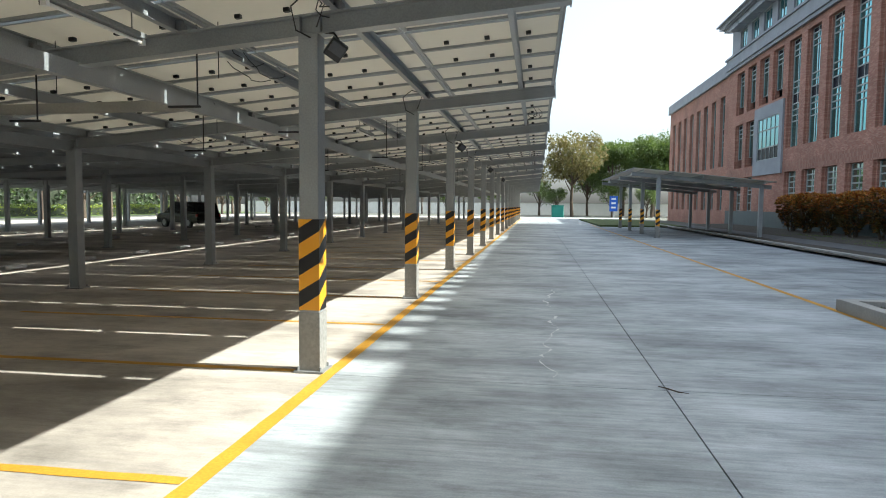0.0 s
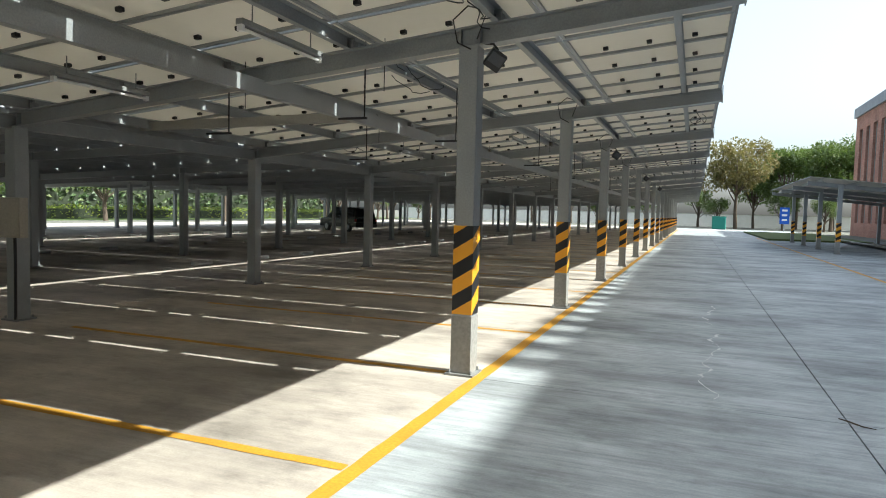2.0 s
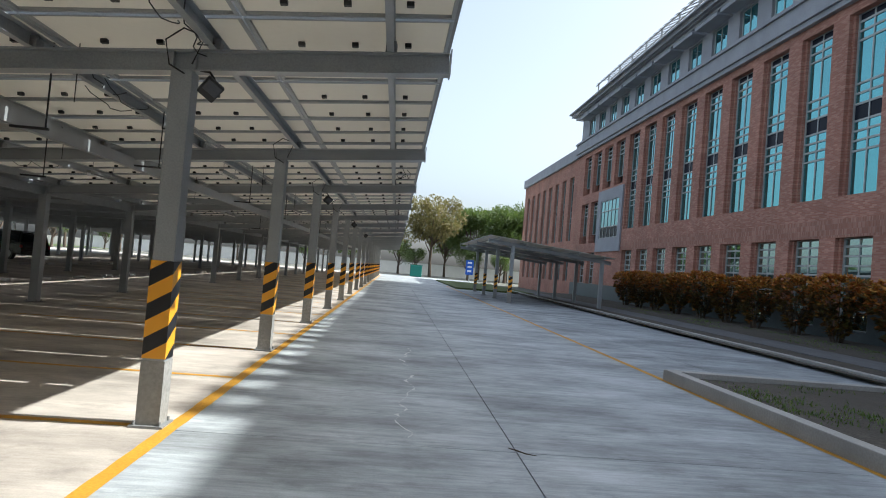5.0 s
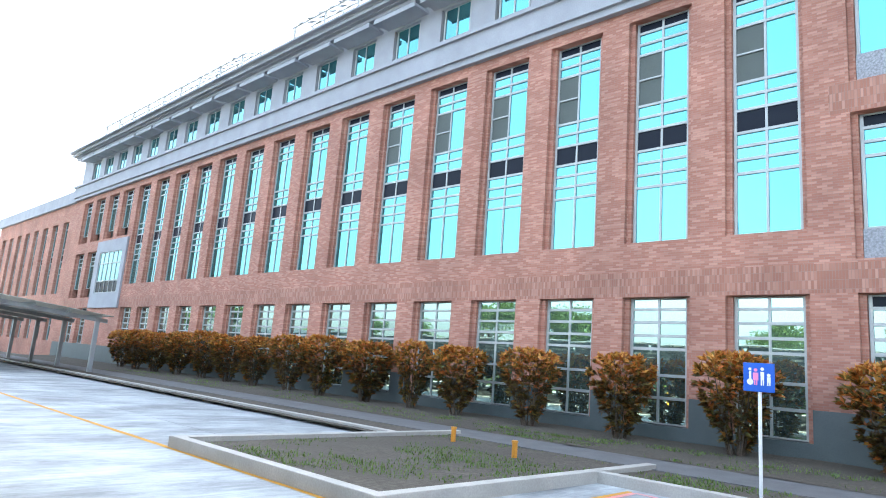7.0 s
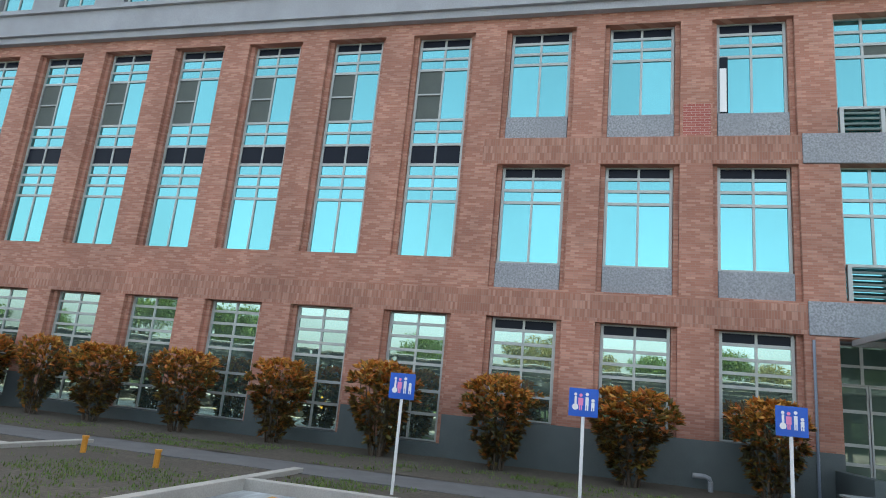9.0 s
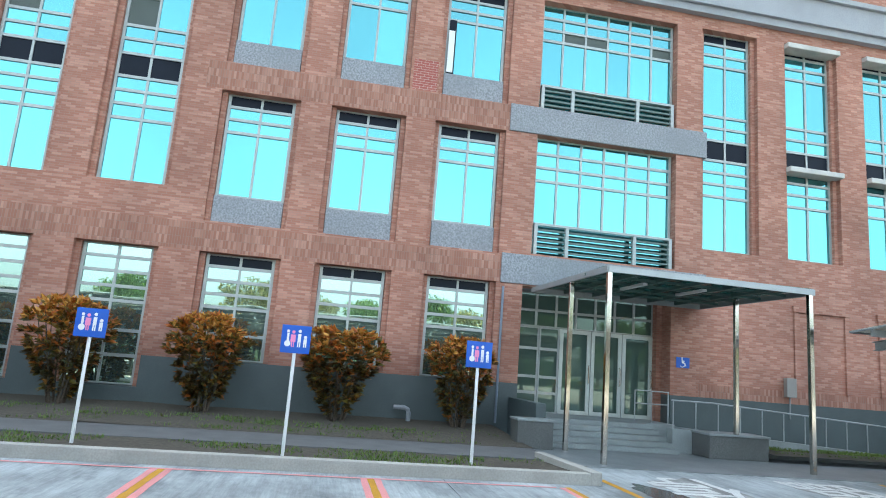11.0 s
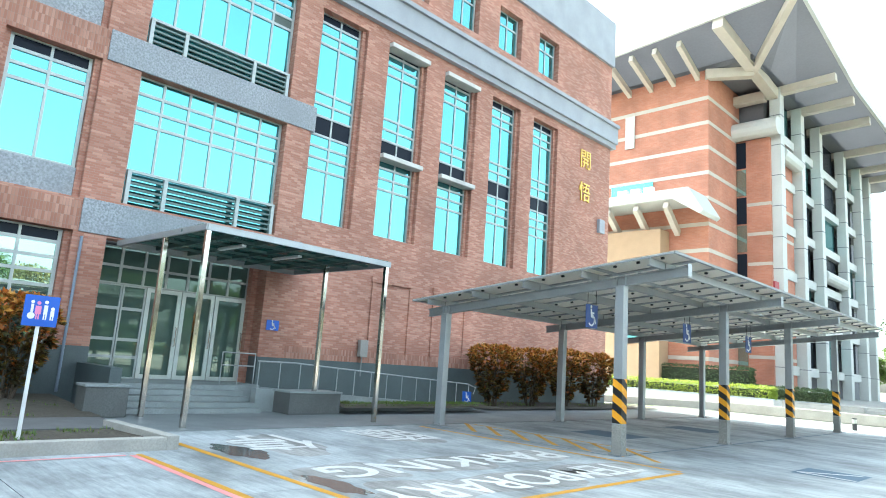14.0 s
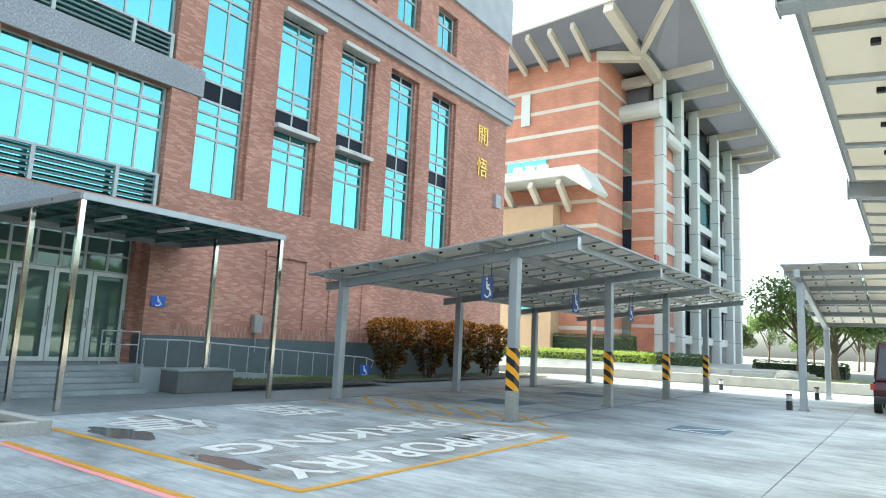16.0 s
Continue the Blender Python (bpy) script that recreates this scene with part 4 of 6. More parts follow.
# ramp rail
rail = thing("ramp_handrail", "stainless steel handrail with two rails along the ramp", "handrail", pose(17, 0, 0, 0, 0, 0.2))
zr = lambda y: 0.57 if y > -10.2 else 0.57 - (-10.2 - y) * 0.056
for h in (0.72,):
    bm = bmesh.new()
    tube(bm, [(-1.87, -9.1, zr(-9.1) + h), (-1.87, -10.2, zr(-10.2) + h), (-1.87, -17.3, zr(-17.3) + h), (-1.87, -17.7, zr(-17.6) + h - 0.1), (-1.87, -17.6, zr(-17.6) + h - 0.32)], 0.02)
    part("rail", bm, STEEL, rail)
for k in range(14):
    y = -9.15 - k * 0.63
    bm = bmesh.new()
    tube(bm, [(-1.87, y, zr(y) - 0.02), (-1.87, y, zr(y) + 0.72)], 0.015, 6)
    part("post", bm, STEEL, rail)
rail2 = thing("door_handrail", "short stainless steel handrail on the entrance landing", "handrail", pose(17, 0, 0, 0, 0, 0.2))
for h in (0.5, 0.85):
    bm = bmesh.new()
    tube(bm, [(-0.3, -8.9, FL + h), (-0.3, -9.9, FL + h)], 0.018)
    part("rail", bm, STEEL, rail2)
for y in (-8.9, -9.4, -9.9):
    bm = bmesh.new()
    tube(bm, [(-0.3, y, FL), (-0.3, y, FL + 0.86)], 0.018, 6)
    part("post", bm, STEEL, rail2)
# entrance canopy: green glass on a steel grid, four polished posts
can = thing("entrance_canopy", "flat canopy of green glass on a steel grid with polished posts", "canopy")
GRG = mat("green_canopy_glass", (0.03, 0.16, 0.13), 0.15, vary=0.05)
for a, b in (((12.26, -5.97), (12.46, -11.02)), ((16.95, -5.85), (16.95, -11.0)), ((12.26, -5.97), (16.95, -5.85)), ((12.46, -11.02), (16.95, -11.0))):
    bm = bmesh.new()
    beam(bm, (*a, 3.97), (*b, 3.97), 0.06, 0.13)
    part("edge_beam", bm, STEEL, can, "bright steel edge beam")
for k in range(1, 6):
    y = -5.95 - k * 0.845
    bm = bmesh.new()
    beam(bm, (12.47, y, 3.99), (16.93, y, 3.99), 0.05, 0.09)
    part("grid_bar", bm, mat("dark_green_steel", (0.07, 0.13, 0.12), 0.5), can)
for k in range(1, 5):
    x = 12.45 + k * 0.9
    bm = bmesh.new()
    beam(bm, (x, -5.9, 3.98), (x, -10.98, 3.98), 0.04, 0.06)
    part("grid_bar", bm, mat("dark_green_steel", (0.07, 0.13, 0.12), 0.5), can)
for i in range(5):
    for k in range(6):
        bm = bmesh.new()
        box(bm, 12.46 + i * 0.895, 12.445 + (i + 1) * 0.895, -5.94 - (k + 1) * 0.84, -5.955 - k * 0.84, 4.038, 4.05)
        part("pane", bm, GRG, can)
for x, y in ((12.32, -6.02), (12.5, -10.93), (14.25, -5.95), (14.4, -10.4)):
    bm = bmesh.new()
    box(bm, x - 0.05, x + 0.05, y - 0.05, y + 0.05, 0.012, 3.94)
    bevelled(bm, 0.006)
    part("post", bm, STAINLESS, can, "polished stainless post")
for y in (-7.4, -8.9):
    bm = bmesh.new()
    box(bm, 13.4 , 14.6, y - 0.06, y + 0.06, 3.88, 3.94)
    bevelled(bm, 0.01)
    part("batten_lamp", bm, SIGNW, can, "white unlit batten lamp")


# ---- signs ----
def disc(bm, x, y, z, r, n=14, t=0.004):
    a = [bm.verts.new((x, y + r * math.cos(2 * math.pi * k / n), z + r * math.sin(2 * math.pi * k / n))) for k in range(n)]
    b = [bm.verts.new((x - t, v.co.y, v.co.z)) for v in a]
    bm.faces.new(a)
    bm.faces.new(b[::-1])
    for k in range(n):
        bm.faces.new((a[k], b[k], b[(k + 1) % n], a[(k + 1) % n]))


sign = thing("parking_sign", "blue square family-parking sign on a white post in the verge", "sign", pose(10.75, 3.34, 0.08), group="family parking signs")
bm = bmesh.new()
tube(bm, [(0, 0, 0), (0, 0, 1.75)], 0.028, 10)
part("post", bm, SIGNW, sign, "white tubular post")
bm = bmesh.new()
box(bm, -0.045, -0.03, -0.235, 0.235, 1.63, 2.08)
bevelled(bm, 0.004)
board = part("board", bm, BLUE, sign)
for i, (y, h, ma) in enumerate(((0.13, 0.2, SIGNW), (0.045, 0.26, SIGNP), (-0.055, 0.28, SIGNW), (-0.15, 0.18, SIGNW))):
    b = bmesh.new()
    z = 1.73
    if i == 0:
        disc(b, -0.047, y, z + 0.05, 0.05)
        box(b, -0.051, -0.047, y - 0.02, y + 0.015, z + 0.08, z + 0.22)
        disc(b, -0.0475, y, z + 0.25, 0.024)
    else:
        w = 0.04 if i == 1 else 0.026
        box(b, -0.051, -0.047, y - w, y + w, z + h * 0.3, z + h * 0.76)
        for e in (-0.015, 0.015):
            box(b, -0.051, -0.047, y + e - 0.009, y + e + 0.009, z, z + h * 0.31)
        disc(b, -0.0475, y, z + h * 0.92, 0.027)
    part("pictogram", b, ma, board, "white pictogram" if ma is SIGNW else "pink pictogram")
for y in (0.18, -2.93):
    copy_thing(sign, pose(10.6 if y > 0 else 10.75, y, 0.08, 0, 0, 6 if y < 0 else 2))


def wheelchair(b, x, y, z, s, face=-1):
    """The wheelchair mark from simple bars."""
    t = 0.004
    def bar(y0, z0, y1, z1, w):
        d = Vector((0, y1 - y0, z1 - z0))
        n = Vector((0, -d.z, d.y)).normalized() * w * s / 2
        p = [Vector((x, y + y0 * s, z + z0 * s)), Vector((x, y + y1 * s, z + z1 * s))]
        q = [p[0] + n, p[1] + n, p[1] - n, p[0] - n]
        f = [b.verts.new(v) for v in q] + [b.verts.new(v + Vector((face * t, 0, 0))) for v in q]
        for k in ((0, 1, 2, 3), (7, 6, 5, 4), (0, 4, 5, 1), (1, 5, 6, 2), (2, 6, 7, 3), (3, 7, 4, 0)):
            b.faces.new([f[i] for i in k])
    disc(b, x, y + 0.05 * s, z + 0.36 * s, 0.06 * s)
    bar(0.05, 0.28, 0.02, 0.0, 0.09)
    bar(0.03, 0.14, -0.16, 0.14, 0.06)
    bar(0.02, 0.0, -0.17, -0.02, 0.07)
    bar(-0.17, 0.0, -0.27, -0.24, 0.07)
    for k in range(9):
        a0, a1 = radians(100 + k * 25), radians(100 + (k + 1) * 25)
        bar(0.02 - 0.2 * math.cos(a0) * -1, -0.12 + 0.2 * math.sin(a0), 0.02 - 0.2 * math.cos(a1) * -1, -0.12 + 0.2 * math.sin(a1), 0.06)


NAVY = mat("navy_enamel", (0.012, 0.05, 0.22), 0.4, vary=0.05)


def blue_board(name, x, y, z, w, h, label, hang=0.0, rz=0):
    t = thing(name, label, "sign", pose(x, y, z, 0, 0, rz))
    b = bmesh.new()
    box(b, -0.012, 0.0, -w / 2, w / 2, -h / 2, h / 2)
    bevelled(b, 0.003)
    bd = part("board", b, NAVY if hang else BLUE, t)
    b = bmesh.new()
    wheelchair(b, -0.0135, 0.01, -0.02 * h, min(w, h) * 1.25)
    part("pictogram", b, SIGNW, bd, "white wheelchair mark")
    if hang:
        for e in (-w * 0.35, w * 0.35):
            b = bmesh.new()
            tube(b, [(-0.006, e, h / 2), (-0.006, e, h / 2 + hang)], 0.008, 6)
            part("chain", b, BLACK, t)
    return t


blue_board("wall_sign", 17.02, -10.5, 2.32, 0.42, 0.3, "small blue wheelchair sign on the brick wall")
blue_board("ramp_sign", 15.0, -17.06, 0.45, 0.34, 0.4, "small blue wheelchair sign at the foot of the ramp", 0, -20)
for y in (-13.2, -18.2, -22.9):
    blue_board("hanging_sign", 7.8, y, 2.86, 0.5, 0.53, "dark blue wheelchair sign hung below the small carport", 0.42, 0)


def lettering(name, text, size, m, material, parent, depth=0.01, sx=1.0, bold=0.0):
    cu = bpy.data.curves.new(name, 'FONT')
    cu.body, cu.size, cu.extrude, cu.align_x, cu.offset = text, size, depth, 'CENTER', bold
    tmp = new(name, cu)
    bpy.context.view_layer.update()
    me = bpy.data.meshes.new_from_object(tmp.evaluated_get(bpy.context.evaluated_depsgraph_get()))
    bpy.data.objects.remove(tmp)
    me.name = name
    me.materials.clear()
    me.materials.append(material)
    return place(name, me, parent, m @ Matrix.Diagonal((sx, 1, 1, 1)))


name_sign = thing("gilt_characters", "two gilt characters fixed to the brick wall near its corner", "lettering", pose(17, 0, 0, 0, 0, 0.2))
for ch, z in (("開", 11.72), ("悟", 10.02)):
    lettering("character", ch, 1.05, Matrix.Translation((-0.03, -27.15, z)) @ Matrix(((0, 0, -1, 0), (-1, 0, 0, 0), (0, 1, 0, 0), (0, 0, 0, 1))), GOLD, name_sign, 0.03)
plq = thing("wall_plaque", "grey steel box on the brick corner", "box", pose(17, -28.7, 8.95, 0, 0, 0.2))
bm = bmesh.new()
box(bm, -0.06, 0.24, -0.25, 0.25, -0.35, 0.35)
bevelled(bm, 0.01)
part("cover", bm, GREYSTONE, plq)

# leaves pass some light
for m, c in ((GREEN, (0.16, 0.24, 0.04)), (GREEN_Y, (0.30, 0.26, 0.08)), (HEDGE, (0.35, 0.42, 0.06)), (CROTON, (0.30, 0.12, 0.03)), (GRASS, (0.16, 0.24, 0.05))):
    let_through(m, c, 0.3)

# ---- road paint ----
def strip(name, x0, x1, y0, y1, material, label, z=0.004):
    b = bmesh.new()
    n = max(1, int(max(x1 - x0, y1 - y0) / 0.25))
    along_x = (x1 - x0) > (y1 - y0)
    a, c = [], []
    for i in range(n + 1):
        f = i / n
        j1, j2 = random.uniform(-0.006, 0.006), random.uniform(-0.006, 0.006)
        if along_x:
            x = x0 + (x1 - x0) * f
            a.append(b.verts.new((x, y0 + j1, z)))
            c.append(b.verts.new((x, y1 + j2, z)))
        else:
            y = y0 + (y1 - y0) * f
            a.append(b.verts.new((x0 + j1, y, z)))
            c.append(b.verts.new((x1 + j2, y, z)))
    for i in range(n):
        f = b.faces.new((a[i], a[i + 1], c[i + 1], c[i]))
    bmesh.ops.recalc_face_normals(b, faces=b.faces[:])
    for f in b.faces:
        if f.normal.z < 0:
            f.normal_flip()
    return tagged(part(name, b, material), label, "road marking", kind="structure")


strip("road_line", -1.98, -1.85, -17, 85, YELLOW, "yellow painted line along the carport columns")
for k in range(-6, 24):
    y = 3.44 + 2.56 * k
    strip("stall_line", -7.6, -1.99, y - 0.05, y + 0.05, YELLOW, "yellow painted stall line across the parking bay")
# a pale mended crack wanders along the lane
random.seed(77)
LIME = mat("lime_bloom", (0.64, 0.65, 0.64), 0.85, vary=0.3, scale=8)
for x0, y0, n in ((0.22, 6.2, 40), (0.3, 10.6, 26)):
    b = bmesh.new()
    old, x = None, x0
    for k in range(n):
        x += random.uniform(-0.05, 0.05) + (x0 - x) * 0.12
        w = random.choice((0.001, 0.003, 0.006, 0.025))
        y = y0 + k * 0.09
        pair = [b.verts.new((x - w, y, 0.004)), b.verts.new((x + w * random.random(), y + random.uniform(-0.03, 0.03), 0.004))]
        if old:
            b.faces.new((old[0], old[1], pair[1], pair[0]))
        old = pair
    tagged(part("pavement_crack", b, LIME), "pale lime-stained crack in the concrete lane", "crack", kind="structure")
strip("road_line", 4.84, 4.96, 4.95, 60, YELLOW, "yellow painted line along the lane and island kerb")
for y, right in ((4.93, 0), (1.73, 1), (-1.15, 1), (-4.2, 1)):
    strip("stall_line", 4.9, 9.6, y - 0.05, y + 0.05, YELLOW, "yellow painted stall line edged in pink")
    if y > -4:
        strip("stall_line", 4.9, 9.55, y - 0.15, y - 0.055, PINK, "pink painted stall line")
    if y < 4:
        strip("stall_line", 4.9, 9.55, y + 0.055, y + 0.15, PINK, "pink painted stall line")
strip("stall_line", 9.5, 9.58, -4.0, 4.8, PINK, "pink painted line along the kerb", 0.006)
strip("road_line", 4.86, 4.98, -11.55, -5.1, YELLOW, "yellow painted edge of the short-stay bay")
strip("road_line", 4.98, 10.5, -5.2, -5.08, YELLOW, "yellow painted edge of the short-stay bay")
strip("road_line", 4.98, 11.6, -11.75, -11.63, YELLOW, "yellow painted edge of the short-stay bay")
strip("road_line", 6.5, 6.56, -29, -12.2, BLUEP, "dark blue painted edge of the disabled bays")
strip("road_line", 6.56, 11.8, -12.26, -12.2, BLUEP, "dark blue painted edge of the disabled bays")
for k in range(7):
    b = bmesh.new()
    x = 10.3 - k * 0.78
    v = [b.verts.new(p) for p in ((x, -12.35, 0.006), (x + 1.5, -13.68, 0.006), (x + 1.68, -13.68, 0.006), (x + 0.18, -12.35, 0.006))]
    b.faces.new(v)
    tagged(part("hatch_line", b, YELLOW), "yellow painted hatching beside the disabled bay", "road marking", kind="structure")
strip("road_line", 6.6, 11.7, -13.8, -13.7, YELLOW, "yellow painted edge of the hatching")
for y in (-16.2, -21.5):
    strip("bay_mark", 8.2, 9.8, y - 0.7, y + 0.7, BLUEP, "worn blue painted square in a disabled bay")
strip("bay_mark", 2.87, 3.97, -15.3, -14.1, BLUEP, "worn dark blue painted square with a pale mark")
b = bmesh.new()
for p, q in (((2.9, -14.2), (3.9, -14.35)), ((3.9, -14.35), (3.0, -15.15))):
    d = (Vector((*q, 0)) - Vector((*p, 0))).normalized()
    n = Vector((-d.y, d.x, 0)) * 0.05
    v = [b.verts.new(Vector((*w, 0.008)) + s * n) for w, s in ((p, -1), (q, -1), (q, 1), (p, 1))]
    f = b.faces.new(v)
    f.normal_update()
    if f.normal.z < 0:
        f.normal_flip()
tagged(part("bay_mark_line", b, WHITE), "white painted strokes on the blue square", "road marking", kind="structure")
ground_text = thing("ground_lettering", "worn white ground lettering of a short-stay parking bay", "road marking", kind="structure")
TURN = Matrix.Rotation(radians(90), 4, 'Z')
lettering("word", "TEMPORARY", 1.16, Matrix.Translation((6.15, -8.36, 0.003)) @ TURN, WHITE, ground_text, 0.002, 0.86, 0.014)
lettering("word", "PARKING", 1.16, Matrix.Translation((7.72, -8.5, 0.003)) @ TURN, WHITE, ground_text, 0.002, 1.12, 0.012)
lettering("character", "停", 1.9, Matrix.Translation((10.9, -6.7, 0.003)) @ TURN, WHITE, ground_text, 0.002, 0.85, 0.014)
lettering("character", "臨", 1.9, Matrix.Translation((11.2, -9.8, 0.003)) @ TURN, WHITE, ground_text, 0.002, 0.85, 0.014)
# wet patches
WET = mat("wet_concrete", (0.13, 0.13, 0.125), 0.12, vary=0.2, scale=3, stain=0.2)


def blob(name, cx, cy, rx, ry, material, label, z=0.0025, seed=0):
    b = bmesh.new()
    pts = []
    for k in range(40):
        a = 2 * math.pi * k / 40
        r = 1 + 0.35 * noise.noise((math.cos(a) * 1.7 + seed, math.sin(a) * 1.7, seed)) + 0.12 * noise.noise((math.cos(a) * 6, math.sin(a) * 6, seed))
        pts.append(b.verts.new((cx + rx * r * math.cos(a), cy + ry * r * math.sin(a), z)))
    b.faces.new(pts)
    return tagged(part(name, b, material), label, "stain", kind="structure")


STAIN = concrete_material("stained_concrete", (0.30, 0.295, 0.285), 0.6)
for i, (x, y, a, c) in enumerate(((5.75, -10.2, 0.6, 1.1), (5.75, -8.3, 0.62, 1.2), (5.8, -6.4, 0.65, 1.0), (7.3, -10.2, 0.6, 1.1), (7.3, -8.2, 0.62, 1.1), (7.3, -6.3, 0.62, 0.9), (9.9, -6.7, 1.2, 0.7), (10.2, -9.8, 1.1, 0.8))):
    blob("paint_stain", x, y, a, c, STAIN, "dark grime left round the worn lettering", 0.0016 + 0.0001 * i, 20 + i)
blob("wet_patch", 6.6, -1.9, 0.45, 0.42, WET, "shallow puddle drying on the concrete", seed=3)
blob("wet_patch", 9.4, -5.7, 0.8, 0.3, WET, "shallow puddle drying on the concrete", seed=5)
blob("wet_patch", 6.6, -5.5, 0.65, 0.2, WET, "shallow puddle drying on the concrete", seed=8)
# dropped twig at the crossing of the joints
twig = thing("twig", "thin dry twig lying across the joint", "twig")
bm = bmesh.new()
tube(bm, [(1.2, 6.02, 0.010), (1.25, 5.95, 0.016), (1.34, 5.86, 0.010), (1.43, 5.83, 0.008)], [0.004, 0.007, 0.006, 0.002], 6)
part("stem", bm, BARK, twig)


# ---- shrubs, trees, hedges, grass ----
def leaf(b, p, d, ln, w, fold=0.3):
    """A pointed, slightly folded leaf of four triangles."""
    d = d.normalized()
    s = d.cross(Vector((random.uniform(-1, 1), random.uniform(-1, 1), random.uniform(0.3, 1)))).normalized() * w / 2
    u = s.cross(d).normalized() * w * fold
    a, t, m = b.verts.new(p), b.verts.new(p + d * ln - u), b.verts.new(p + d * ln * 0.5 + u * 0.2)
    l, r = b.verts.new(p + d * ln * 0.45 + s + u), b.verts.new(p + d * ln * 0.45 - s + u)
    for f in ((a, l, m), (l, t, m), (t, r, m), (r, a, m)):
        b.faces.new(f)


def croton(seed, h=2.35, r=0.86):
    """A clipped croton: several stems, a dense head wider than its foot."""
    random.seed(seed)
    st, lv = bmesh.new(), bmesh.new()
    tips = []
    for k in range(9):
        a = 2 * math.pi * k / 9 + random.uniform(-0.3, 0.3)
        q = random.uniform(0.35, 0.8) * r
        top = Vector((q * math.cos(a), q * math.sin(a), h * random.uniform(0.7, 0.92)))
        foot = Vector((0.14 * math.cos(a), 0.14 * math.sin(a), 0))
        tube(st, [foot, foot.lerp(top, 0.4) * 1.0, top], [0.028, 0.018, 0.007], 6)
    def girth(f):
        return r * (0.26 + 0.78 * min(1, f / 0.74)) * (1 if f < 0.82 else math.sqrt(max(0.02, 1 - ((f - 0.82) / 0.2) ** 2)))
    # rosettes of leaves stand at the twig ends, with dark gaps between them
    for k in range(200):
        f = 0.06 + 0.94 * random.random() ** 0.55
        a = random.uniform(0, 2 * math.pi)
        q = girth(f) * (0.92 + 0.3 * noise.noise((math.cos(a) * 2.2 + seed, math.sin(a) * 2.2, f * 5)))
        if f > 0.8 and random.random() < 0.6:
            q *= math.sqrt(random.random())
        c = Vector((q * math.cos(a), q * math.sin(a), h * f))
        out = Vector((math.cos(a), math.sin(a), 0.25 + 1.1 * f * f)).normalized()
        n = random.randint(8, 15)
        for e in range(n):
            d = out + Vector((random.uniform(-0.9, 0.9), random.uniform(-0.9, 0.9), random.uniform(-0.7, 0.8)))
            leaf(lv, c - out * 0.1, d, random.uniform(0.14, 0.24), random.uniform(0.07, 0.11))
    for k in range(260):
        f, a = random.uniform(0.1, 0.85), random.uniform(0, 2 * math.pi)
        q = girth(f) * random.uniform(0.2, 0.7)
        leaf(lv, Vector((q * math.cos(a), q * math.sin(a), h * f)), Vector((math.cos(a), math.sin(a), random.uniform(-0.2, 1))), 0.22, 0.11)
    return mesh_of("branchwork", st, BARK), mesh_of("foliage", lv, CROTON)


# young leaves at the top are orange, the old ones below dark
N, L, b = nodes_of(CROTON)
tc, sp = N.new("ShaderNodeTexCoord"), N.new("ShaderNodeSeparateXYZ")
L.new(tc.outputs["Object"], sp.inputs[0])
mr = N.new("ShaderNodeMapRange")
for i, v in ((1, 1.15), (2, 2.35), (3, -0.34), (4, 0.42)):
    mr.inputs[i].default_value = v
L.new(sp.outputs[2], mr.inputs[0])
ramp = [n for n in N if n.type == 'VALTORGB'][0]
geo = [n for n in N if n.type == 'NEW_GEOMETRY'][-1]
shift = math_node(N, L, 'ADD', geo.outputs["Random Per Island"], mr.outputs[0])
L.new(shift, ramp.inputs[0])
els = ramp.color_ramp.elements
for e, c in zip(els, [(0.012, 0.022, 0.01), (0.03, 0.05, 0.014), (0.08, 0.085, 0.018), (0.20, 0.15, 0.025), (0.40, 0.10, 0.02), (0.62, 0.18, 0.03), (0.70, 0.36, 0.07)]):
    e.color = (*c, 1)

kinds = [croton(11), croton(12), croton(13)]
random.seed(4)


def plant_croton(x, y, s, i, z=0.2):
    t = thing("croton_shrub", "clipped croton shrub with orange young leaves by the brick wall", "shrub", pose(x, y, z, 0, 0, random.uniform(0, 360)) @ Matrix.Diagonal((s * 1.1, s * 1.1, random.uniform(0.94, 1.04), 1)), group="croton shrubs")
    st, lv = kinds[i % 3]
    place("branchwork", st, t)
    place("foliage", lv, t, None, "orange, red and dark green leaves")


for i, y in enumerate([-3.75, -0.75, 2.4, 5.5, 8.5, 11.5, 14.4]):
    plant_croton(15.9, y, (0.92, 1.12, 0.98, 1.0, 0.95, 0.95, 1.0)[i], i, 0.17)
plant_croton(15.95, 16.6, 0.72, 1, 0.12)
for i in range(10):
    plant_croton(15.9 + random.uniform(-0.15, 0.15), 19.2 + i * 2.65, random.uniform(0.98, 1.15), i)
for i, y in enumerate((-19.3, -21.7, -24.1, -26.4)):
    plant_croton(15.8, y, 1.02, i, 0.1)


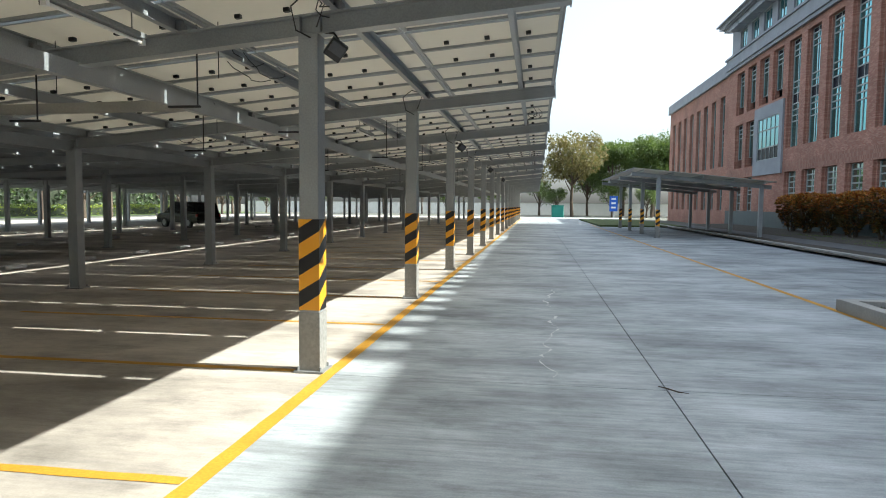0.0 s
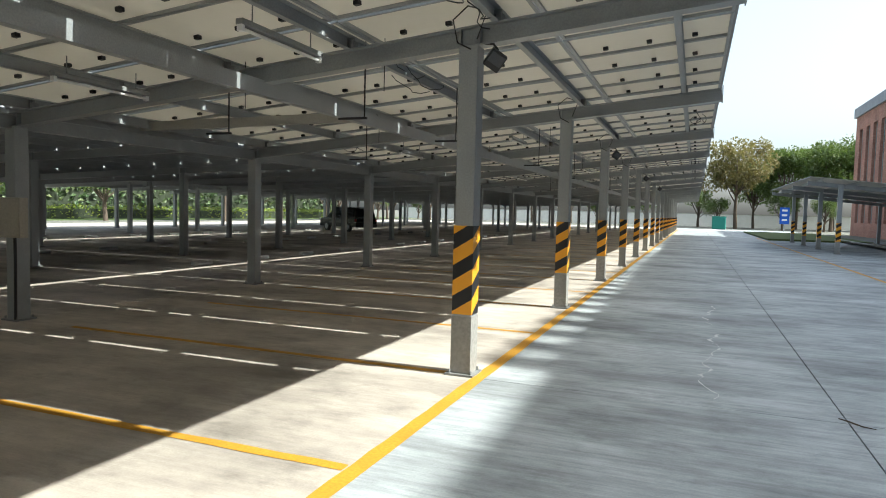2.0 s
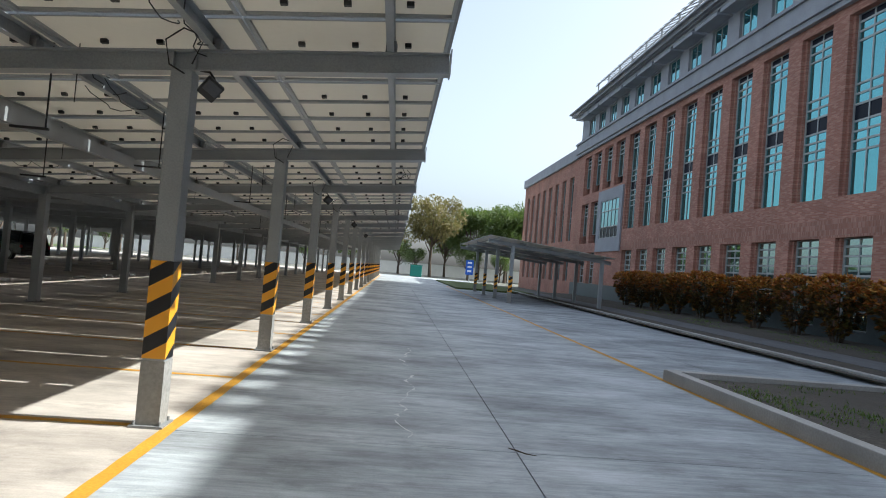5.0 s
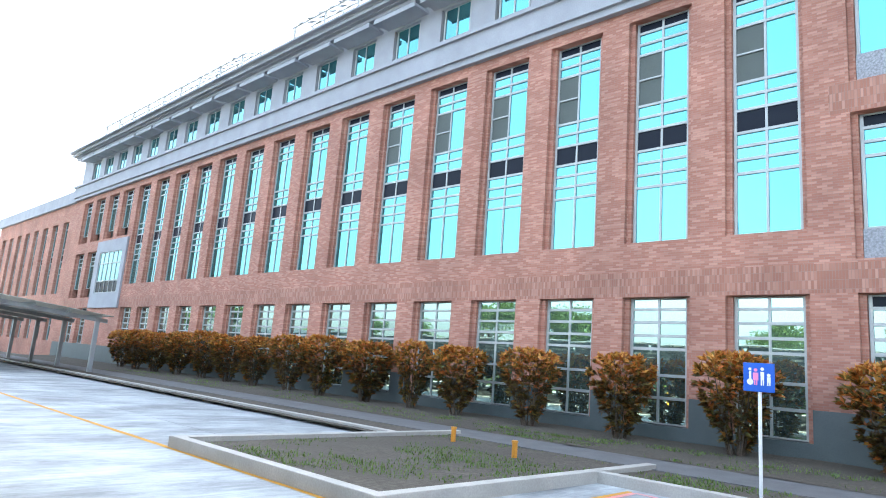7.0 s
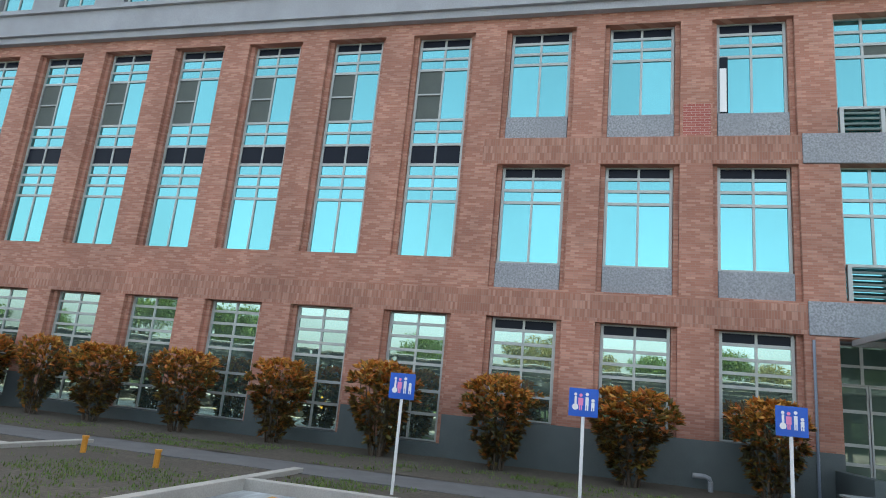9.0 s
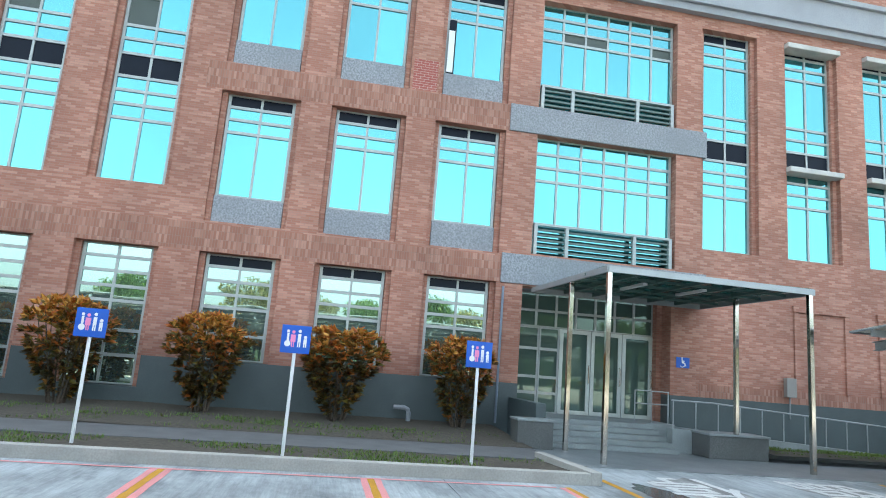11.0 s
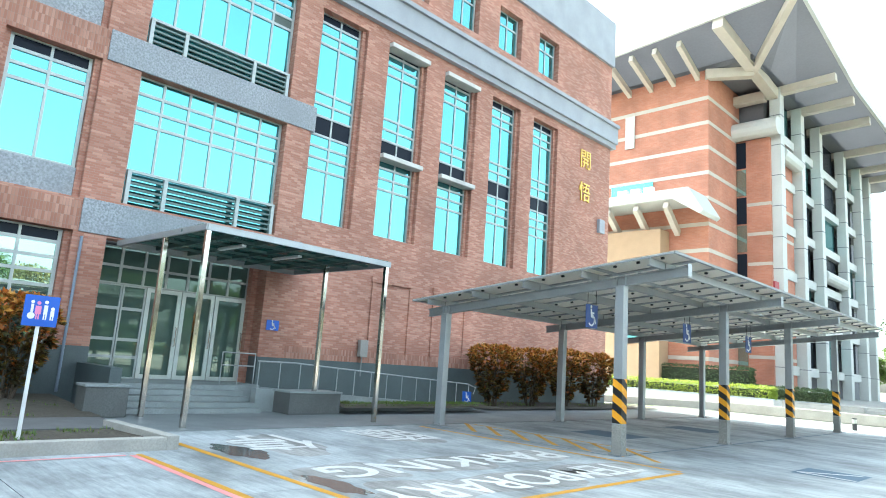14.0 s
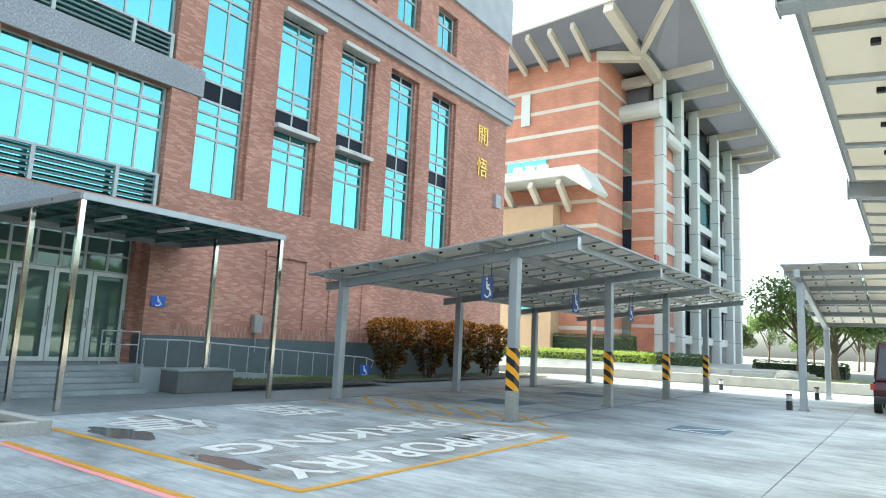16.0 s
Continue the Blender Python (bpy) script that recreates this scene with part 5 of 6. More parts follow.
def tree_meshes(seed, h, spread, ma, n=6500, size=0.46):
    random.seed(seed)
    tr, lv = bmesh.new(), bmesh.new()
    tube(tr, [(0, 0, -0.1), (0.1, 0.05, h * 0.2), (0.0, 0.15, h * 0.45), (0.1, 0.1, h * 0.7)], [0.26, 0.2, 0.14, 0.05], 9)
    heads = []
    for k in range(13):
        a = k * 2.4 + random.uniform(-0.4, 0.4)
        z0 = h * random.uniform(0.22, 0.5)
        q = spread * random.uniform(0.35, 0.85)
        e = Vector((q * math.cos(a), q * math.sin(a), h * random.uniform(0.5, 0.92)))
        s = Vector((0.05, 0.08, z0))
        tube(tr, [s, s.lerp(e, 0.5) + Vector((0, 0, -0.2)), e], [0.1, 0.06, 0.02], 6)
        heads.append((e, random.uniform(0.28, 0.45) * spread))
    heads.append((Vector((0, 0, h * 0.88)), 0.4 * spread))
    for k in range(n):
        c, r = random.choice(heads)
        v = Vector((random.gauss(0, 1), random.gauss(0, 1), random.gauss(0, 0.75))).normalized()
        p = c + v * r * random.random() ** 0.4
        leaf(lv, p, v + Vector((random.uniform(-1, 1), random.uniform(-1, 1), random.uniform(-1, 0.6))), size * random.uniform(0.6, 1.3), size * 0.5)
    return mesh_of("trunk", tr, BARK), mesh_of("crown", lv, ma)


TREES = [tree_meshes(21, 11, 4.2, GREEN), tree_meshes(22, 12.5, 4.6, GREEN), tree_meshes(23, 11, 4.0, GREEN_Y, 4500), tree_meshes(24, 6.5, 2.8, GREEN, 3000, 0.3)]
random.seed(9)


def plant_tree(x, y, i, s=1.0, label="broad leafy roadside tree with an uneven crown"):
    t = thing("tree", label, "tree", pose(x, y, -0.05, 0, 0, random.uniform(0, 360)) @ Matrix.Diagonal((s, s, s, 1)), group="trees")
    place("trunk", TREES[i][0], t)
    place("crown", TREES[i][1], t)


plant_tree(5.8, 108, 2, 1.25, "tree with thin yellowing leaves at the road's end")
for x, y, i, s in ((13, 114, 1, 1.15), (18.5, 108, 0, 1.3), (24, 110, 1, 1.28), (29, 114, 0, 1.3), (9.0, 118, 0, 1.1), (34, 118, 1, 1.25), (15.5, 120, 1, 1.2), (21, 121, 0, 1.35), (0.5, 116, 3, 1.1), (3.2, 108, 3, 0.8), (12, 106, 3, 0.9), (17, 104, 3, 0.8)):
    plant_tree(x, y, i, s * 0.86)
for k in range(15):
    plant_tree(-8 - k * 7 + random.uniform(-2, 2), 112 + random.uniform(-3, 8) - k * 1.0, random.choice((0, 1, 3)), random.uniform(0.6, 0.85))
for k in range(27):
    plant_tree(-49 + random.uniform(-3, 3), -55 + k * 6.2 + random.uniform(-2, 2), random.choice((0, 1, 2, 3)), random.uniform(0.8, 1.05))
for k in range(14):
    plant_tree(-45 + k * 6.5 + random.uniform(-2, 2), -132 + random.uniform(-6, 6), random.choice((0, 1)), random.uniform(0.6, 0.9))
for x, y, i, s in ((7.2, -61, 3, 1.25), (4.2, -56, 3, 1.1), (0.5, -58, 0, 0.7), (-4, -60, 1, 0.8), (12, -118, 0, 0.8), (6, -115, 1, 0.7), (1, -100, 0, 0.8), (-8, -64, 0, 0.8), (-14, -66, 1, 0.8)):
    plant_tree(x, y, i, s)


def hedge(label, x0, x1, y0, y1, z0, z1, ma, n, size=0.16, rough=0.1):
    t = thing("hedge", label, "hedge", group="hedges")
    # a near-black box stands in for the shade between the leaves
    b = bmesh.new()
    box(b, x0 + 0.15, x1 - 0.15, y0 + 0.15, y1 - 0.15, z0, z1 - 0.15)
    part("core", b, mat("hedge_core_shade", (0.03, 0.04, 0.02), 0.9), t)
    b = bmesh.new()
    for k in range(n):
        p = Vector((random.uniform(x0, x1), random.uniform(y0, y1), random.uniform(z0, z1)))
        e = random.randrange(3)
        if e == 0:
            p.x = random.choice((x0, x1)) + random.uniform(-rough, rough)
        elif e == 1:
            p.y = y1 + random.uniform(-0.12, 0.1)
        else:
            p.z = z1 + random.uniform(-1.2 * rough, 0.8 * rough)
        leaf(b, p, Vector((random.uniform(-1, 1), random.uniform(-0.3, 1), random.uniform(-0.2, 1))), size, size * 0.56)
    part("foliage", b, ma, t)


hedge("bright yellow-green clipped hedge in a raised planter", 14.5, 27.5, -46.6, -45.6, 0.55, 1.35, HEDGE, 5200)
hedge("dark green clipped hedge along the library terrace", 17.2, 30, -50.6, -49.8, 1.2, 2.6, HEDGE_D, 3600)
hedge("dark green clipped hedge beside the library steps", 12.0, 17.0, -50, -49, 0.5, 1.4, HEDGE_D, 2200)
hedge("low dark hedge along the far lawn", 4, 11, -64, -63, 0.0, 1.2, HEDGE_D, 1500)
hedge("tall dark shrubbery beyond the parking ground", -66, -63, -40, 105, 0, 3.4, HEDGE_D, 16000, 0.75, 0.6)
hedge("sunlit hedge row beyond the parking ground", -58, -57, -40, 100, 0, 1.1, HEDGE, 9000, 0.3, 0.25)

# grass: thin tufts on the beds
random.seed(31)
bm = bmesh.new()
for x0, x1, y0, y1, z0, n in ((13.4, 15.6, -4.5, 14, 0.13, 16000), (10.1, 11.7, -4.6, 5.5, 0.1, 7000), (5.3, 11.6, 6.0, 10.8, 0.1, 9000), (13.5, 15.6, 14, 40, 0.14, 6000), (14.15, 14.95, -17.4, -11.3, 0.24, 4200), (15.0, 16.8, -31, -18, 0.1, 1600)):
    for k in range(n):
        x, y = random.uniform(x0, x1), random.uniform(y0, y1)
        if noise.noise((x * 0.6, y * 0.45, 3)) + 0.5 * noise.noise((x * 2.3, y * 2.1, 7)) < random.uniform(-0.1, 0.35):
            continue
        a, h = random.uniform(0, 6.28), random.uniform(0.02, 0.075)
        zz = z0 + (0.05 if x > 14.2 else 0)
        p = Vector((x, y, zz))
        s = Vector((math.cos(a), math.sin(a), 0))
        v = [bm.verts.new(p - s * 0.012), bm.verts.new(p + s * 0.012), bm.verts.new(p + Vector((s.y, -s.x, 0)) * h * 0.5 + Vector((0, 0, h)))]
        bm.faces.new(v)
tagged(part("grass", bm, GRASS), "sparse short grass and weeds on the soil beds", "grass", kind="stuff")
bm = bmesh.new()
box(bm, -120, -53, -60, 125, -0.06, -0.02)
structure("lawn", bm, mat("sunlit_lawn", (0.10, 0.15, 0.03), 0.95, vary=0.4, scale=2, stain=0.3), "sunlit grass beyond the parking ground", "lawn")
bm = bmesh.new()
box(bm, -10, 9.5, -56, -45, -0.06, 0.12)
structure("south_lawn", bm, mat("sunny_grass", (0.16, 0.20, 0.03), 0.95, vary=0.4, scale=2, stain=0.3), "bright kerbed grass island by the exit road", "lawn")

# ---- the library beyond the road ----
lib = thing("library_building", "tall orange-brick library with white colonnade and flared roof", "building")
LBR = brick_material("orange_brick", (0.46, 0.19, 0.12), (0.52, 0.24, 0.16), (0.45, 0.24, 0.18), 0.4, 0.12)
WSTONE = mat("white_stone_cladding", (0.56, 0.56, 0.53), 0.6, vary=0.08, scale=2, stain=0.12)
BAND = mat("pale_band", (0.54, 0.48, 0.41), 0.7, vary=0.1)
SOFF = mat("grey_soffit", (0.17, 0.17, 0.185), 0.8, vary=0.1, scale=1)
BEIGE = mat("beige_render", (0.42, 0.28, 0.17), 0.8, vary=0.1)
bm = bmesh.new()
box(bm, 20.7, 48, -75, -51, 0, 27.3)
part("wall", bm, LBR, lib, "orange brick front with pale bands")
for k in range(11):
    z = 3.05 + k * 2.16
    bm = bmesh.new()
    box(bm, 20.67, 48.03, -75, -50.97, z, z + 0.32)
    part("band", bm, BAND, lib)
bm = bmesh.new()
box(bm, 17.9, 20.69, -63, -57, 0, 22.6)
part("wing", bm, LBR, lib)
for k in range(6):
    bm = bmesh.new()
    box(bm, 17.87, 19.8, -62.9, -56.97, 3.6 + k * 2.6, 3.88 + k * 2.6)
    part("band", bm, BAND, lib)
for k in range(8):
    bm = bmesh.new()
    box(bm, 19.85, 20.65, -56.99, -56.93, 2.6 + k * 2.5, 4.95 + k * 2.5)
    part("window_strip", bm, SPANDREL_AND_SHADE if k % 2 else GLASS_LOW, lib)
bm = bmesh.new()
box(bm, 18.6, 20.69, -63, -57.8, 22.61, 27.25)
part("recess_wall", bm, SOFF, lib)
bm = bmesh.new()
tube(bm, [(17.0, -56.6, 23.35), (21.6, -56.6, 23.35)], 0.8, 14)
part("rounded_ledge", bm, WSTONE, lib, "rounded white stone ledge")
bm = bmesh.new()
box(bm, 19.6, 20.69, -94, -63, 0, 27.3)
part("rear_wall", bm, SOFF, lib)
COLS = [-57.4, -63.2, -69.1, -78.0, -85.1, -89.5]
for j in range(6):
    y0 = COLS[j]
    wide = y0 - COLS[min(j + 1, 5)]
    bm = bmesh.new()
    box(bm, 17.1, 18.0, y0 - 1.0, y0, 0.4, 27.2)
    bevelled(bm, 0.05)
    c = part("column", bm, WSTONE, lib, "square white stone column")
    for q in range(9):
        bm = bmesh.new()
        box(bm, 17.08, 18.02, y0 - 1.02, y0 + 0.02, 3 + q * 2.7, 3.06 + q * 2.7)
        part("joint", bm, SOFF, c)
    if j < 5:
        for q in range(6):
            z = 2.5 + q * 4.1
            bm = bmesh.new()
            box(bm, 17.75, 19.6, y0 - wide + 0.02, y0 - 1.02, z, z + 0.8)
            part("spandrel", bm, WSTONE, lib)
            for e in (0, 1):
                bm = bmesh.new()
                box(bm, 18.2, 18.26, y0 - 1.2 - (wide - 1.3) * (e + 1) / 2 + 0.1, y0 - 1.2 - (wide - 1.3) * e / 2, z + 0.83, z + 4.07)
                part("window", bm, SPANDREL_AND_SHADE if (q + j + e) % 3 else GLASS, lib)
        if j not in (0, 2):
            continue
        bm = bmesh.new()
        tube(bm, [(17.5, y0 - wide + 0.1, 12.4 if j else 21.5), (17.5, y0 - 1.1, 12.4 if j else 21.5)], 0.6, 12)
        part("rounded_ledge", bm, WSTONE, lib)
# flared roof: its underside rises from the walls to the eave
bm = bmesh.new()
inner = [(17.2, -56.5, 27.3), (50, -51.0, 27.3), (50, -98, 27.3), (17.2, -98, 27.3)]
inner[0] = (17.2, -55.0, 27.3)
outer = [(12.2, -45.5, 29.0), (50, -48.0, 27.9), (50, -104, 27.9), (12.4, -92, 27.5)]
mid_w = (12.5, -62, 27.6)
vi, vo = [bm.verts.new(p) for p in inner], [bm.verts.new(p) for p in outer]
mi, mo = bm.verts.new((17.2, -62, 27.3)), bm.verts.new(mid_w)
bm.faces.new((vi[0], vi[1], vo[1], vo[0]))
bm.faces.new((mi, vi[0], vo[0], mo))
bm.faces.new((vi[3], mi, mo, vo[3]))
bm.faces.new((vi[1], vi[2], vo[2], vo[1]))
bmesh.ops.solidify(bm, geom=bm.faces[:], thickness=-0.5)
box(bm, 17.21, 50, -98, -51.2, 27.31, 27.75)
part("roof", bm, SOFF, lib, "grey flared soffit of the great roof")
bm = bmesh.new()
for p, q in zip(outer[:1] + [mid_w], [mid_w, outer[3]]):
    beam(bm, (p[0], p[1], p[2] + 0.2), (q[0], q[1], q[2] + 0.2), 0.25, 0.7)
beam(bm, (outer[0][0], outer[0][1], 29.2), (50, -48, 28.1), 0.25, 0.7)
part("fascia", bm, WSTONE, lib)
for j in range(6):
    y = COLS[j] - 0.5
    bm = bmesh.new()
    beam(bm, (18.6, y, 26.85), (12.9, y, 27.05), 0.65, 0.7)
    part("bracket", bm, BAND, lib, "pale stone roof bracket")
bm = bmesh.new()
beam(bm, (17.6, -57.3, 26.5), (17.9, -45.95, 28.35), 0.8, 0.9)
part("bracket", bm, BAND, lib)
bm = bmesh.new()
beam(bm, (17.5, -52.6, 27.1), (12.6, -45.9, 28.5), 0.5, 0.6)
part("bracket", bm, BAND, lib)
bm = bmesh.new()
beam(bm, (17.75, -52.9, 26.9), (20.9, -50.9, 26.8), 0.7, 0.8)
part("bracket", bm, BAND, lib)
for j in range(12):
    x = 21.6 + j * 2.1
    bm = bmesh.new()
    beam(bm, (x, -51.3, 26.75), (x - 0.3, -46.7, 28.0), 0.36, 0.6)
    part("bracket", bm, BAND, lib)
bm = bmesh.new()
box(bm, 18.1, 20.68, -57.2, -56.4, 25.9, 26.7)
part("bracket", bm, BAND, lib)
for zz in (23.0,):
    bm = bmesh.new()
    box(bm, 27.3, 28.2, -50.96, -50.85, zz - 1.4, zz + 1.6)
    part("white_panel", bm, WSTONE, lib)
# side canopy with condensers
bm = bmesh.new()
profile = [(19.7, 14.3), (20.0, 14.05), (22.2, 15.5), (40, 15.5), (40, 16.3), (20.9, 16.3)]
rims = [[bm.verts.new((x, y, z)) for x, z in profile] for y in (-50.98, -47.6)]
for a in range(6):
    bm.faces.new((rims[0][a], rims[0][(a + 1) % 6], rims[1][(a + 1) % 6], rims[1][a]))
bm.faces.new(rims[0][::-1])
bm.faces.new(rims[1])
bmesh.ops.recalc_face_normals(bm, faces=bm.faces[:])
bevelled(bm, 0.06)
part("side_canopy", bm, WSTONE, lib, "white concrete side canopy")
for j in range(4):
    bm = bmesh.new()
    beam(bm, (23.2 + j * 2.6, -50.9, 13.4), (22.8 + j * 2.6, -47.8, 15.1), 0.4, 0.6)
    part("bracket", bm, BAND, lib)
bm = bmesh.new()
box(bm, 24.0, 40, -50.98, -49.4, 0, 13.6)
part("porch_wall", bm, BEIGE, lib, "beige rendered porch wall")
for z in (4.2, 8.6):
    bm = bmesh.new()
    box(bm, 25.8, 27.3, -49.38, -49.3, z, z + 2.2)
    part("window", bm, GLASS, lib)
bm = bmesh.new()
box(bm, 25.5, 29.5, -50.97, -50.9, 16.5, 18.2)
part("window", bm, GLASS, lib)
bm = bmesh.new()
box(bm, 17.35, 17.5, -57.0, -56.0, 8.2, 9.9)
part("sign_panel", bm, mat("red_sign", (0.35, 0.03, 0.04), 0.5), lib, "dark red sign with pale bars")
for j in range(3):
    bm = bmesh.new()
    box(bm, 24.4 + j * 1.2, 25.3 + j * 1.2, -49.2, -48.8, 16.41, 17.1)
    bevelled(bm, 0.03)
    part("condenser", bm, SIGNW, lib, "white air-conditioning condenser")
bm = bmesh.new()
box(bm, 10.5, 48, -110, -51.2, -0.05, 0.5)
structure("terrace", bm, KERB, "pale paved terrace round the library", "terrace")
lsteps = thing("library_steps", "low curved pale stone steps before the library", "steps")
for k in range(3):
    bm = bmesh.new()
    bmesh.ops.create_cone(bm, cap_ends=True, segments=40, radius1=7.2 - k * 0.45, radius2=7.2 - k * 0.45, depth=0.17, matrix=Matrix.Translation((12.5, -58, 0.085 + k * 0.17)))
    part("step", bm, KERB, lsteps)
for x0, x1, y0, y1, h in ((14.2, 28, -46.9, -45.3, 0.6), (11.6, 17.2, -50.2, -48.8, 0.55), (17.0, 30.2, -50.8, -49.6, 1.25)):
    t = thing("raised_planter", "long raised concrete planter holding a clipped hedge", "planter", group="raised planters")
    bm = bmesh.new()
    box(bm, x0, x1, y0, y1, -0.05, h)
    bevelled(bm, 0.03)
    part("box", bm, KERB, t)
    bm = bmesh.new()
    box(bm, x0 - 0.03, x1 + 0.03, y1 - 0.2, y1 + 0.03, h + 0.002, h + 0.08)
    part("coping", bm, STONE, t)
bm = bmesh.new()
box(bm, -60, 60, -49, -37.9, -0.058, -0.015)
structure("exit_road", bm, CONC, "sunlit concrete exit road", "road")
kerbw = thing("boundary_wall", "low plain concrete wall between parking ground and exit road", "wall")
bm = bmesh.new()
beam(bm, (-8, -38.0, 0.22), (14.5, -38.0, 0.22), 0.25, 0.5)
beam(bm, (14.5, -38.0, 0.2), (21, -34.6, 0.12), 0.25, 0.4)
bevelled(bm, 0.015)
part("wall", bm, KERB, kerbw)

# ---- vehicles ----
def vehicle(name, label, colour, m, L=4.7, W=1.85, H=1.75, nose=0.9, van=False):
    """A parked car: shaped body, glass band, four wheels with rims, lamps and bumpers. It points along its y axis."""
    t = thing(name, label, "car", m)
    paint = mat(name + "_paint", colour, 0.25, 0.2, vary=0.03, scale=1)
    prof = [(-L / 2, 0.35), (-L / 2 - 0.03, 0.75), (-L / 2 + 0.05, 1.0), (L / 2 - nose, 1.02), (L / 2 - 0.12, 0.88), (L / 2 + 0.03, 0.6), (L / 2 - 0.05, 0.32)]
    b = bmesh.new()
    sides = [[b.verts.new((s * W / 2 * (0.97 if z < 0.5 or z > 0.99 else 1), y, z)) for y, z in prof] for s in (-1, 1)]
    n = len(prof)
    for k in range(n):
        b.faces.new((sides[0][k], sides[0][(k + 1) % n], sides[1][(k + 1) % n], sides[1][k]))
    b.faces.new(sides[0][::-1])
    b.faces.new(sides[1])
    bmesh.ops.recalc_face_normals(b, faces=b.faces[:])
    bevelled(b, 0.05)
    part("body", b, paint, t)
    y1 = L / 2 - nose * (0.9 if van else 1.15)
    cab_p = [(-L / 2 + 0.06, 1.0), (-L / 2 + 0.2, H - 0.08), (-L / 2 + 0.45, H), (y1 - 0.75, H), (y1 - 0.55, H - 0.06), (y1 + 0.15, 1.0)]
    b = bmesh.new()
    sides = [[b.verts.new((s * W / 2 * (0.94 if z < 1.1 else 0.8), y, z)) for y, z in cab_p] for s in (-1, 1)]
    n = len(cab_p)
    for k in range(n):
        b.faces.new((sides[0][k], sides[0][(k + 1) % n], sides[1][(k + 1) % n], sides[1][k]))
    b.faces.new(sides[0][::-1])
    b.faces.new(sides[1])
    bmesh.ops.recalc_face_normals(b, faces=b.faces[:])
    bevelled(b, 0.04)
    cabin = part("cabin", b, paint, t)
    gl = mat(name + "_glass", (0.02, 0.025, 0.03), 0.05)
    for s in (-1, 1):
        for a, c in ((-L / 2 + 0.35, -0.55), (-0.45, 0.55), (0.65, y1 - 0.35)):
            b = bmesh.new()
            v = [(s * W / 2 * 0.935, a, 1.06), (s * W / 2 * 0.935, c + 0.1, 1.06), (s * W / 2 * 0.83, c - 0.1, H - 0.16), (s * W / 2 * 0.83, a + 0.06, H - 0.16)]
            vs = [b.verts.new(p) for p in v] + [b.verts.new((p[0] + s * 0.03, p[1], p[2])) for p in v]
            for f in ((0, 1, 2, 3), (4, 5, 6, 7), (0, 1, 5, 4), (1, 2, 6, 5), (2, 3, 7, 6), (3, 0, 4, 7)):
                b.faces.new([vs[i] for i in f])
            bmesh.ops.recalc_face_normals(b, faces=b.faces[:])
            part("side_window", b, gl, cabin)
    for y, z0, z1, o, e in ((-L / 2 + 0.1, 1.1, H - 0.2, -0.03, 0.1), (y1 + 0.08, 1.08, H - 0.14, 0.03, -0.58)):
        b = bmesh.new()
        v = [(-W * 0.42, y + o, z0), (W * 0.42, y + o, z0), (W * 0.37, y + o + e, z1), (-W * 0.37, y + o + e, z1)]
        vs = [b.verts.new(p) for p in v] + [b.verts.new((p[0], p[1] + o * 0.6, p[2])) for p in v]
        for f in ((0, 1, 2, 3), (4, 5, 6, 7), (0, 1, 5, 4), (1, 2, 6, 5), (2, 3, 7, 6), (3, 0, 4, 7)):
            b.faces.new([vs[i] for i in f])
        bmesh.ops.recalc_face_normals(b, faces=b.faces[:])
        part("windscreen", b, gl, cabin)
    for s in (-1, 1):
        for y in (-L * 0.29, L * 0.3):
            b = bmesh.new()
            tube(b, [(s * (W / 2 - 0.2), y, 0.33), (s * (W / 2 + 0.01), y, 0.33)], 0.33, 22)
            tyre = part("tyre", b, BLACK, t)
            b = bmesh.new()
            tube(b, [(s * (W / 2 - 0.02), y, 0.33), (s * (W / 2 + 0.018), y, 0.33)], 0.2, 16)
            part("rim", b, STEEL, tyre)
        for y, ma, nm in ((-L / 2 - 0.005, mat(name + "_tail", (0.4, 0.02, 0.02), 0.2), "tail_lamp"), (L / 2 - 0.03, mat(name + "_head", (0.7, 0.7, 0.7), 0.1), "headlamp")):
            b = bmesh.new()
            box(b, s * W / 2 * 0.93 - 0.11, s * W / 2 * 0.93 + 0.02, y - 0.05, y + 0.05, 0.74, 0.92)
            bevelled(b, 0.02)
            part(nm, b, ma, t)
    for y in (-L / 2 - 0.03, L / 2 + 0.02):
        b = bmesh.new()
        box(b, -W / 2 * 0.96, W / 2 * 0.96, y - 0.06, y + 0.06, 0.34, 0.56)
        bevelled(b, 0.04)
        part("bumper", b, BLACK, t)
    b = bmesh.new()
    box(b, -0.2, 0.2, -L / 2 - 0.1, -L / 2 - 0.092, 0.62, 0.76)
    part("plate", b, SIGNW, t, "blank white plate")
    return t


vehicle("suv", "black sport utility car parked in the shade of the carport", (0.012, 0.012, 0.014), pose(-23.6, 41.2, 0, 0, 0, 63), 4.7, 1.85, 1.74)
vehicle("van", "dark red van parked below the further carport", (0.055, 0.008, 0.016), pose(-0.12, -26.4, 0, 0, 0, 180), 4.9, 1.8, 2.2, 0.5, True)

# ---- small things ----
for x, y in ((10.8, 9.84), (10.16, 7.65)):
    t = thing("marker_peg", "short orange plastic marker pipe standing in the soil", "peg", pose(x, y, 0.08), group="marker pegs")
    bm = bmesh.new()
    tube(bm, [(0, 0, 0), (0, 0, 0.3)], 0.055, 12)
    part("pipe", bm, mat("orange_plastic", (0.65, 0.28, 0.03), 0.5), t)
    bm = bmesh.new()
    tube(bm, [(0, 0, 0.3), (0, 0, 0.34)], 0.065, 12)
    part("cap", bm, mat("orange_cap", (0.70, 0.32, 0.05), 0.5), t)
pipe = thing("vent_pipe", "grey bent vent pipe rising from the planting bed", "pipe", pose(16.6, -2.45, 0.15))
